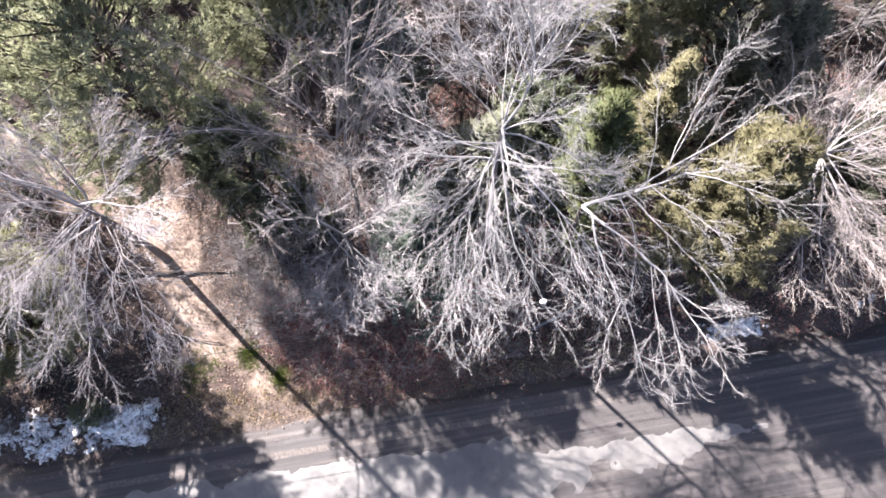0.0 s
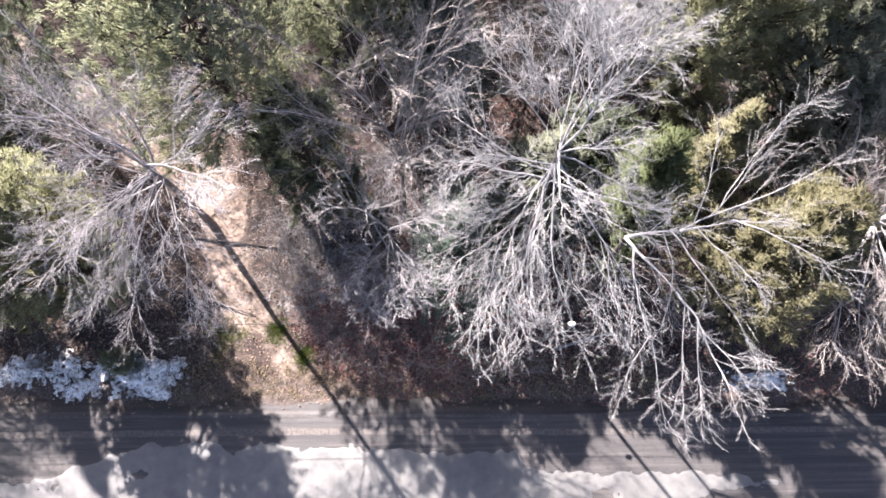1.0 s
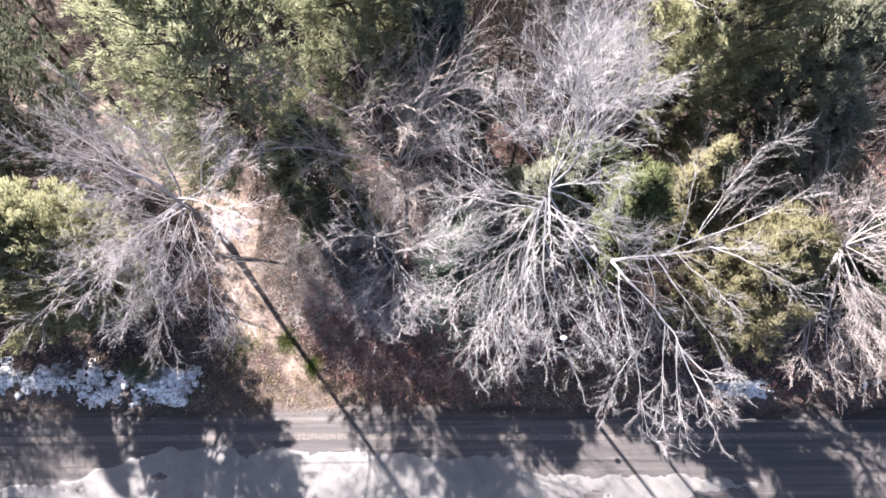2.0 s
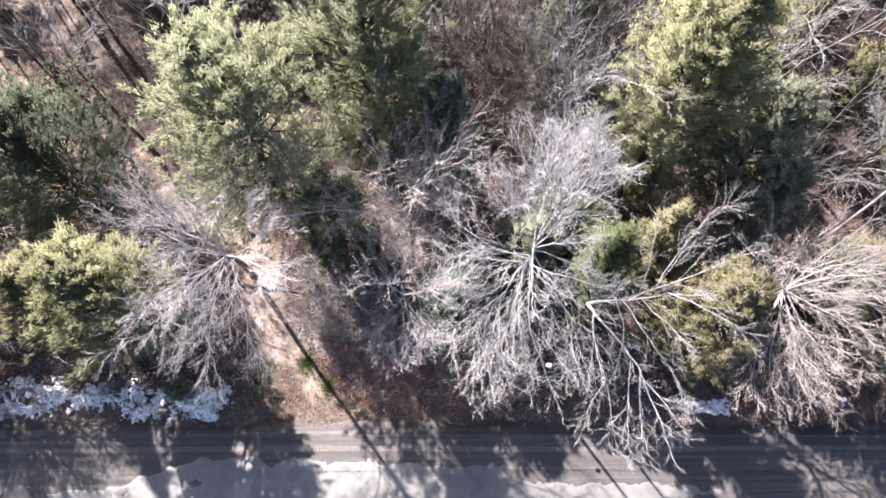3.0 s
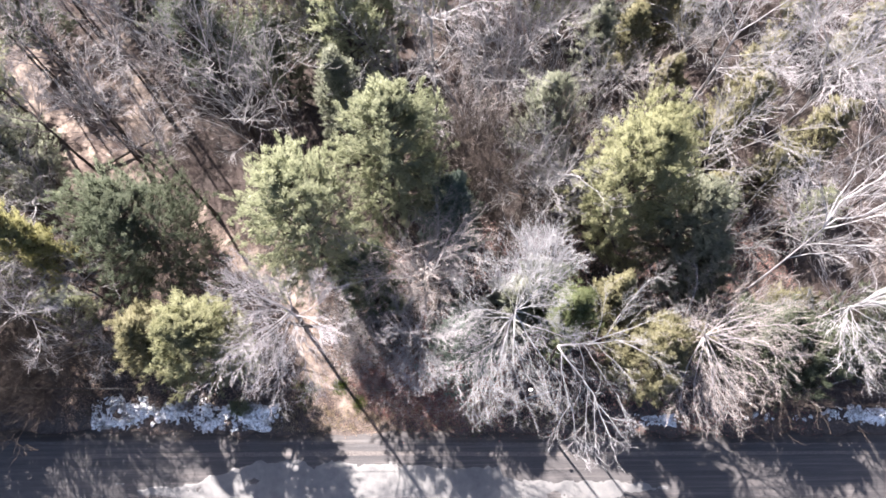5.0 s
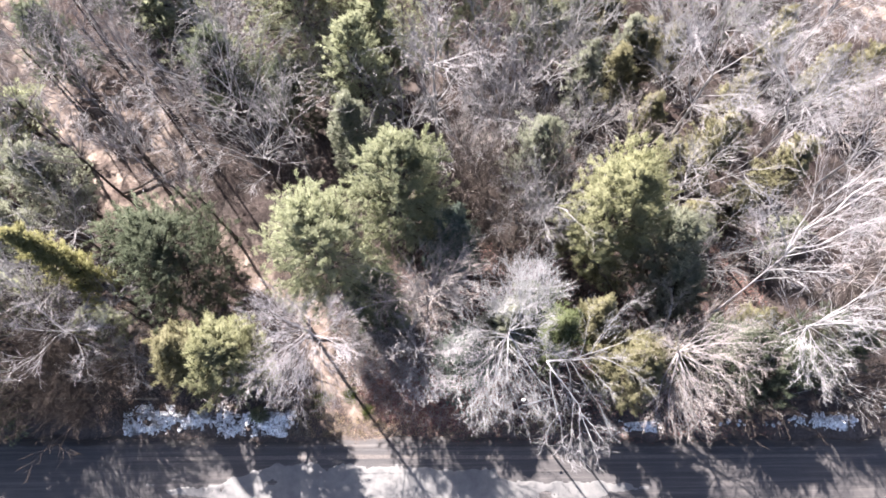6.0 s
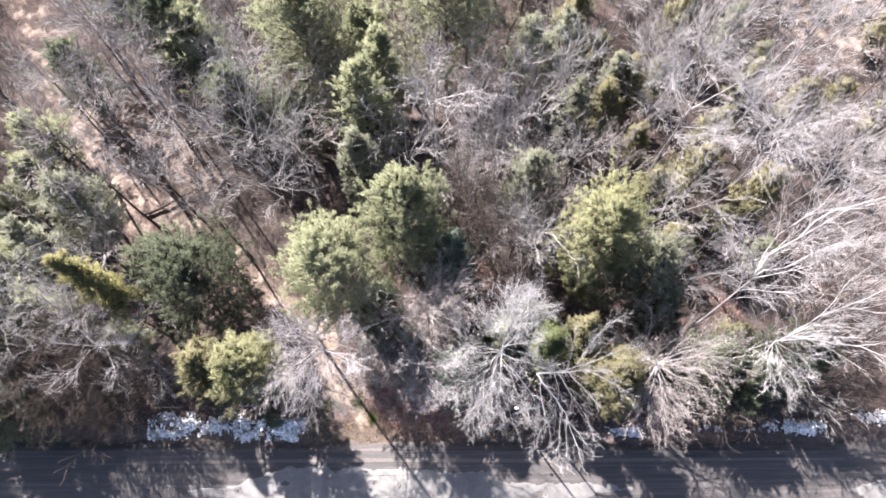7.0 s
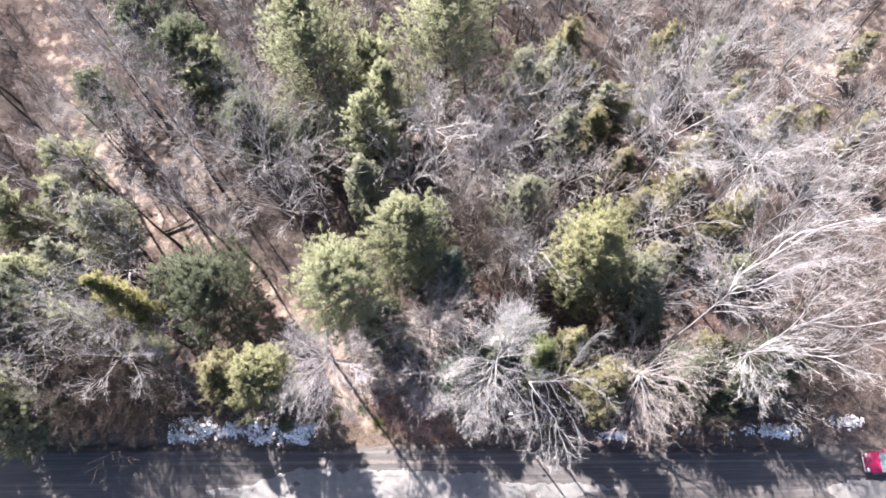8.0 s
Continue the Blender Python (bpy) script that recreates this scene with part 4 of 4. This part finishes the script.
spots = [(-17.0, 18.6, 4), (-20.2, 20.8, 4), (-22.8, 22.6, 4), (-24.8, 25.6, 4), (-21.4, 26.6, 4), (-28.6, 28.4, 4), (-26.4, 31.6, 4), 
         (-13.0, 21.6, 0), (-11.4, 24.6, 1), (-16.6, 30.8, 1), (3.0, 26.4, 2), (2.4, 20.6, 2), (6.8, 20.2, 0), (1.2, 23.2, 2), (-26.4, 27.4, 4), (-29.4, 25.0, 4), (-31.2, 30.4, 4), (-23.0, 29.4, 4), (-19.2, 25.0, 4), (-27.8, 34.2, 4), (-24.6, 21.0, 4), (-29.6, 21.8, 4), (7.4, 29.6, 0), (25.0, 29.4, 3), (-30.0, 9.6, 0), (-28.2, 7.4, 5), (-25.6, 12.4, 1), (-26.2, 6.6, 5), (-27.6, 10.6, 5), (-30.2, 6.2, 5), (-24.6, 8.2, 5), 
         (17.2, 33.4, 3), (13.4, 24.2, 2), (21.4, 34.8, 3), (16.2, 19.2, 0), (-29.0, 12.6, 1), (-33.4, 9.4, 1), (-22.6, 11.6, 0), 
         (16.8, 9.4, 2), (18.0, 7.2, 2), (33.4, 7.4, 2),
         # kinds 5 and 6 fill a gap that is only deeply shaded ground
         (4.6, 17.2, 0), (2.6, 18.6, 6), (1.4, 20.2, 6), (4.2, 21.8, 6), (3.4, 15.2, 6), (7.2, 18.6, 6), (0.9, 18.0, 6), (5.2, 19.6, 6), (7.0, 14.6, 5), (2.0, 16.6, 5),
         # kinds 5 and 6 here are added to shade the verge and road
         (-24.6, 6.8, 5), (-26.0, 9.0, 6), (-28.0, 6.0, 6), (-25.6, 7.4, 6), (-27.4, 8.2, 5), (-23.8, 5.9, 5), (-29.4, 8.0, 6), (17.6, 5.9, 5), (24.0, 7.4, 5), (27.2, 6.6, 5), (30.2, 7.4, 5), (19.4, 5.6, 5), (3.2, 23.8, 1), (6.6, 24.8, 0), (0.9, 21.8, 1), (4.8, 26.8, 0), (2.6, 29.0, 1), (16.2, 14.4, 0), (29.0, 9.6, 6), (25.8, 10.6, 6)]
rng = np.random.default_rng(77)
evergreens = [(o.matrix_basis.translation.x, o.matrix_basis.translation.y) for o in bpy.data.objects if o.name.startswith('evergreen_tree')]
used = [(o.matrix_basis.translation.x, o.matrix_basis.translation.y) for o in bpy.data.objects
        if o.parent is None and o.name.split(".")[0] in ("bare_tree", "evergreen_tree") and o not in kinds]
spots_all = list(spots)
used += [(x, y) for x, y, _ in spots]
for _ in range(9000):
    x, y = rng.uniform(-50, 48), rng.uniform(9, 58)
    if min((x - a) ** 2 + (y - b) ** 2 for a, b in used) < (3.2 if y < 22 else 2.5) ** 2 or float(trail_gap(np.array(x), np.array(y))) < (4.6 if x < -12 else 2.4):
        continue
    if min((x - a) ** 2 + (y - b) ** 2 for a, b in evergreens) < (3.6 if y < 22 else 2.9) ** 2 or (-1 < x < 9 and 10 < y < 21) or (-9 < x < 0 and 8 < y < 16):
        continue
    if x > 30 and y > 36 and rng.random() < 0.8:
        continue
    if len(spots_all) > 265:
        break
    right = x > 8
    # last share is kind 6, whose dark twigs imitate shaded gaps
    k = int(rng.choice(7, p=(0.18, 0.14, 0.26, 0.28, 0.06, 0.0, 0.08) if right else (0.27, 0.22, 0.14, 0.06, 0.14, 0.0, 0.17)))
    used.append((x, y))
    spots_all.append((x, y, k))
for x, y, k in spots_all:
    first = kinds[k].get("set") is None
    ob = kinds[k] if first else copy_thing(kinds[k], Matrix())
    if first:
        kinds[k]["set"] = 1
    stand(ob, x, y, rng.uniform(0, 360), rng.uniform(0.82, 1.12))
for ob in bpy.data.objects:
    if "set" in ob:
        del ob["set"]


# ---------------------------------------------------------------- undergrowth and litter
def inside(rng, count, x0, x1, y0, y1):
    x, y = rng.uniform(x0, x1, count), rng.uniform(y0, y1, count)
    return x, y, ground_height(x, y)


def brush(name, seed, x, y, z, stems, height, wood, label, spread=0.55, side=4, thick=0.007):
    """Many small shrubs of thin stems in one mesh."""
    rng = np.random.default_rng(seed)
    c = np.repeat(np.stack([x, y, z - 0.05], 1), stems, 0)
    d = unit(np.concatenate([rng.normal(0, spread, (len(c), 2)), np.ones((len(c), 1))], 1))
    L = height * rng.uniform(0.5, 1.2, len(c))
    P = wander(rng, c + rng.normal(0, 0.06, c.shape) * np.array([1, 1, 0]), d, L, 4, 0.16, 0.02)
    R = taper(np.full(len(L), thick * 1.5), np.full(len(L), thick * 0.6), 4)
    p, d2, l2, r2, _ = sprout(rng, P, R, L, np.zeros(len(L), int), side, 0.5, (25, 65), 0.25)
    tips = p + unit(d2) * l2[:, None]
    v, f = tubes(P, R, 3)
    v2, f2 = spikes(p, d2, l2, np.full(len(l2), thick))
    tagged(new(name, mesh_of(name, np.concatenate([v, v2]), [f, f2 + len(v)], M[wood])), label, "shrubs", kind="stuff")
    return tips


def leaves(name, seed, centres, size, leaf, label, category="leaves"):
    """Small bent leaves at the centres, each lying or hanging its own way."""
    rng = np.random.default_rng(seed)
    b = len(centres)
    a = unit(rng.normal(0, 1, (b, 3)) * np.array([1, 1, 0.35]))
    s = unit(np.cross(a, rng.normal(0, 0.4, (b, 3)) + np.array([0, 0, 1.0])))
    ln = rng.uniform(size[0], size[1], (b, 1))
    up = np.array([0, 0, 1.0]) * ln * 0.18
    V = np.stack([centres - a * ln * 0.5, centres + s * ln * 0.32 + up, centres + a * ln * 0.5, centres - s * ln * 0.32 + up], 1).reshape(-1, 3)
    tagged(new(name, mesh_of(name, V, np.arange(len(V)).reshape(-1, 4), M[leaf])), label, category, kind="stuff")


def blades_of(name, seed, x, y, z, per, height, leaf, label):
    rng = np.random.default_rng(seed)
    c = np.repeat(np.stack([x, y, z - 0.02], 1), per, 0) + rng.normal(0, 0.12, (len(x) * per, 3)) * np.array([1, 1, 0])
    d = unit(np.concatenate([rng.normal(0, 0.6, (len(c), 2)), np.ones((len(c), 1))], 1))
    h = height * rng.uniform(0.5, 1.2, (len(c), 1))
    s = unit(np.cross(d, rng.normal(0, 1, d.shape))) * 0.012
    V = np.stack([c - s, c + s, c + d * h], 1).reshape(-1, 3)
    tagged(new(name, mesh_of(name, V, np.arange(len(V)).reshape(-1, 3), M[leaf])), label, "grass", kind="stuff")


rng = np.random.default_rng(91)
x, y, z = inside(rng, 420, -6.5, 4.5, 4.0, 10.0)
keep = trail_gap(x, y) > 1.6
tips = brush("undergrowth", 1, x[keep], y[keep], z[keep], 5, 1.1, "bark_rose", "tangled russet shrubs on the bank", 0.6, 4)
leaves("dead_leaves_on_shrubs", 2, tips[::2] + rng.normal(0, 0.05, tips[::2].shape), (0.05, 0.11), "leaf_red", "withered russet leaves clinging to low shrubs")
x, y, z = inside(rng, 1000, -36, 34, 5.0, 26)
keep = (trail_gap(x, y) > 1.8) & ~((x > -1) & (x < 9) & (y > 12) & (y < 21))
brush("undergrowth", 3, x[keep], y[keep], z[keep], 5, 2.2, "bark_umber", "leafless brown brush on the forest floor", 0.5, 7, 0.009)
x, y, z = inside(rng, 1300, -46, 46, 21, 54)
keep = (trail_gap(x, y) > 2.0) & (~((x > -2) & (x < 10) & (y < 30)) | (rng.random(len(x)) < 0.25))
# umber wood carries the shade of the gaps between crowns in its colour
brush("undergrowth", 4, x[keep], y[keep], z[keep], 4, 3.2, "bark_umber", "leafless brush deep in the wood, darkened as shade between crowns", 0.45, 8, 0.012)
x, y, z = inside(rng, 170, -8.2, 0.5, 7.0, 14.5)
keep = trail_gap(x, y) > 1.3
brush("undergrowth", 12, x[keep], y[keep], z[keep], 6, 2.0, "bark_grey", "pale twiggy shrubs beside the sandy trail", 0.55, 8, 0.008)
x, y, z = inside(rng, 240, -36, 34, 3.6, 5.4)
keep = trail_gap(x, y) > 1.3
brush("undergrowth", 5, x[keep], y[keep], z[keep], 5, 0.7, "bark_brown", "thin dry stems along the verge", 0.6, 3, 0.006)

x, y, z = inside(rng, 62000, -26, 24, 2.5, 18)
keep = (rng.random(len(x)) < np.clip((y - road_edge(x) + 0.35) / 0.9, 0.02, 1)) & (rng.random(len(x)) < 0.75 + 0.25 * np.clip(trail_gap(x, y) / 2.2, 0, 1))
z = np.where(y < road_edge(x), np.maximum(z, 0.0), z)
c = np.stack([x, y, z + rng.uniform(0.0, 0.05, len(x))], 1)[keep]
half = c[:, 0] + 2 * np.sin(c[:, 1]) > -4
leaves("fallen_leaves", 6, c[~half], (0.05, 0.13), "leaf", "fallen tan and brown leaves on the forest floor")
red = (rng.random(len(c)) < 0.7) & half
leaves("fallen_leaves", 7, c[red], (0.05, 0.13), "leaf_red", "fallen russet leaves on the forest floor")
leaves("fallen_leaves", 8, c[half & ~red], (0.05, 0.13), "leaf", "fallen tan and brown leaves on the forest floor")

x, y = rng.normal(-1.0, 2.6, 12000), rng.normal(6.6, 1.5, 12000)
keep = (y > road_edge(x) + 0.2) & (trail_gap(x, y) > 0.9)
c = np.stack([x, y, ground_height(x, y) + rng.uniform(0.0, 0.08, len(x))], 1)[keep]
leaves("fallen_leaves", 11, c, (0.06, 0.14), "leaf_red", "thick drift of fallen russet leaves on the bank")

x, y, z = inside(rng, 900, -12, 9, 3.3, 5.0)
keep = (y > road_edge(x) + 0.15) & (rng.random(len(x)) < 0.7)
blades_of("dry_grass", 9, x[keep], y[keep], z[keep], 14, 0.32, "grass_dry", "dry straw-coloured grass along the verge")
for k, (cx, cy, w) in enumerate(((-7.6, 6.3, 0.45), (-6.4, 5.1, 0.4), (-9.9, 6.0, 0.9), (1.6, 4.6, 0.9))):
    x, y = rng.normal(cx, w * 0.6, 60), rng.normal(cy, w * 0.6, 60)
    blades_of("green_grass", 20 + k, x, y, ground_height(x, y), 16, 0.3, "grass_green", "tuft of fresh green grass in the litter")


# ---------------------------------------------------------------- cable, fallen wood
def tube_thing(name, pts, r0, r1, sides, material):
    P = np.array(pts, float)
    v, f = tubes(P[None], np.linspace(r0, r1, len(P))[None], sides)
    return mesh_of(name, v, f, material, True)


line = tagged(new("overhead_cable"), "thin black overhead cable strung along the verge", "cable")
xs = np.linspace(-48, 48, 33)
part_mesh("wire", tube_thing("wire", np.stack([xs, 5.17 - 0.015 * xs, 6.0 + 0.0006 * (xs - 4.4) ** 2], 1), 0.013, 0.013, 5, M["wire"]), line)
bm = bmesh.new()
bmesh.ops.create_uvsphere(bm, u_segments=12, v_segments=8, radius=0.11)
bmesh.ops.scale(bm, vec=(1.25, 0.9, 0.9), verts=bm.verts)
ball = part("insulator", bm, M["porcelain"], line, "white porcelain insulator", True)
ball.location = (4.36, 5.1, 6.0)


def fallen(seed, a, b, r, wood, label):
    rng = np.random.default_rng(seed)
    root = tagged(new("fallen_branch"), label, "branch", "fallen wood")
    a, b = np.array(a, float), np.array(b, float)
    L = np.array([np.linalg.norm(b - a)])
    P = wander(rng, a[None], (b - a)[None], L, 9, 0.05, 0.0)
    P[..., 2] = np.maximum(P[..., 2], a[2] * 0.6)
    R = taper(np.array([r]), np.array([r * 0.3]), 9)
    part_mesh("stem", mesh_of("stem", *tubes(P, R, 6), M[wood], True), root)
    p, d, l, q, _ = sprout(rng, P, R, L, np.zeros(1, int), 12, 0.3, (25, 60), 0.4)
    S = wander(rng, p, d, l, 5, 0.15, 0.02)
    tagged(part_mesh("twigwork", mesh_of("twigwork", *tubes(S, taper(np.maximum(q * 0.6, 0.009), np.full(len(l), 0.006), 5), 3), M[wood]), root), kind="stuff")


fallen(1, (22.0, 5.4, 0.35), (28.5, 5.9, 0.8), 0.07, "bark_white", "pale fallen branch lying over the snow")
fallen(2, (-26.5, 22.6, 0.25), (-21.5, 24.2, 0.4), 0.16, "bark_dark", "dark fallen log across the trail")
fallen(3, (-12.6, 8.3, 0.15), (-8.4, 7.5, 0.15), 0.06, "bark_dark", "dark fallen branch on the sandy trail")
fallen(4, (4.6, 5.2, 0.3), (7.0, 6.0, 0.7), 0.09, "bark_grey", "grey fallen log on the dark bank")
fallen(5, (-13.0, 11.0, 0.2), (-7.6, 10.2, 0.3), 0.11, "bark_dark", "dark fallen log across the trail")


# ---------------------------------------------------------------- car
def car(x, y):
    root = tagged(new("car"), "red hatchback with a bright front bumper on the road", "car")
    root.location = (x, y, 0.02)
    # body: cross-sections along its length, front at x = 0
    prof = [(0.0, 0.45, 0.62, 0.60), (0.12, 0.30, 0.72, 0.78), (0.5, 0.25, 0.82, 0.86), (1.15, 0.24, 0.93, 0.88), (1.9, 0.24, 0.97, 0.89),
            (2.9, 0.24, 0.97, 0.89), (3.7, 0.25, 0.98, 0.87), (4.25, 0.3, 0.95, 0.8), (4.4, 0.42, 0.8, 0.68)]
    bm = bmesh.new()
    rings = []
    for px, lo, hi, w in prof:
        mid = lo + (hi - lo) * 0.55
        rings.append([bm.verts.new((px, sy * w * k, zz)) for sy, k, zz in
                      ((-1, 0.88, lo), (-1, 1, mid), (-1, 0.94, hi - 0.06), (-1, 0.8, hi), (1, 0.8, hi), (1, 0.94, hi - 0.06), (1, 1, mid), (1, 0.88, lo))])
    for a, b in zip(rings, rings[1:]):
        for k in range(8):
            bm.faces.new((a[k], a[(k + 1) % 8], b[(k + 1) % 8], b[k]))
    bm.faces.new(rings[0])
    bm.faces.new(list(reversed(rings[-1])))
    bmesh.ops.recalc_face_normals(bm, faces=bm.faces)
    part("body", bm, M["red_paint"], root, "glossy red body", True)
    bm = bmesh.new()
    low = [(1.12, 0.94, 0.76), (1.9, 0.975, 0.78), (3.2, 0.975, 0.78), (4.22, 0.955, 0.7)]
    high = [(1.95, 1.40, 0.6), (2.3, 1.46, 0.62), (3.2, 1.45, 0.62), (3.85, 1.36, 0.58)]
    rows = [[bm.verts.new((a, s * w, c)) for a, c, w in pts] for pts, s in ((low, -1), (high, -1), (high, 1), (low, 1))]
    for r1, r2 in zip(rows, rows[1:]):
        for k in range(3):
            bm.faces.new((r1[k], r1[k + 1], r2[k + 1], r2[k]))
    bm.faces.new([r[0] for r in rows])
    bm.faces.new([r[3] for r in reversed(rows)])
    bmesh.ops.recalc_face_normals(bm, faces=bm.faces)
    part("windows", bm, M["car_glass"], root, "tinted windscreen and side windows")
    bm = bmesh.new()
    bmesh.ops.create_cube(bm, size=1, matrix=pose(2.9, 0, 1.455) @ Matrix.Diagonal((1.75, 1.2, 0.06, 1)))
    bmesh.ops.bevel(bm, geom=bm.edges[:], offset=0.025, segments=2, affect="EDGES")
    part("roof", bm, M["red_paint"], root)
    bm = bmesh.new()
    bmesh.ops.create_cube(bm, size=1, matrix=pose(0.03, 0, 0.5) @ Matrix.Diagonal((0.16, 1.5, 0.22, 1)))
    bmesh.ops.bevel(bm, geom=bm.edges[:], offset=0.06, segments=3, affect="EDGES")
    part("bumper", bm, M["chrome"], root, "bright silver front bumper", True)
    for s in (-1, 1):
        bm = bmesh.new()
        bmesh.ops.create_uvsphere(bm, u_segments=10, v_segments=6, radius=0.16)
        bmesh.ops.scale(bm, vec=(0.9, 1.2, 0.5), verts=bm.verts)
        bmesh.ops.translate(bm, vec=(0.18, s * 0.58, 0.70), verts=bm.verts)
        part("headlight", bm, M["lamp_glass"], root, "clear headlight", True)
        bm = bmesh.new()
        bmesh.ops.create_cube(bm, size=1, matrix=pose(1.5, s * 0.97, 1.0) @ Matrix.Diagonal((0.12, 0.2, 0.13, 1)))
        bmesh.ops.bevel(bm, geom=bm.edges[:], offset=0.03, segments=2, affect="EDGES")
        part("mirror", bm, M["red_paint"], root, "", True)
        for wx in (0.85, 3.5):
            bm = bmesh.new()
            bmesh.ops.create_cone(bm, cap_ends=True, segments=24, radius1=0.32, radius2=0.32, depth=0.2, matrix=pose(wx, s * 0.8, 0.31, 90, 0, 0))
            bmesh.ops.bevel(bm, geom=[e for e in bm.edges if len(e.link_faces) == 2 and e.calc_face_angle(0) > 1], offset=0.03, segments=2, affect="EDGES")
            wheel = part("wheel", bm, M["tyre"], root, "black tyre", True)
            bm = bmesh.new()
            bmesh.ops.create_cone(bm, cap_ends=True, segments=20, radius1=0.2, radius2=0.18, depth=0.03, matrix=pose(wx, s * 0.91, 0.31, 90, 0, 0))
            part("rim", bm, M["rim"], wheel, "silver wheel rim")


car(33.62, 1.28)
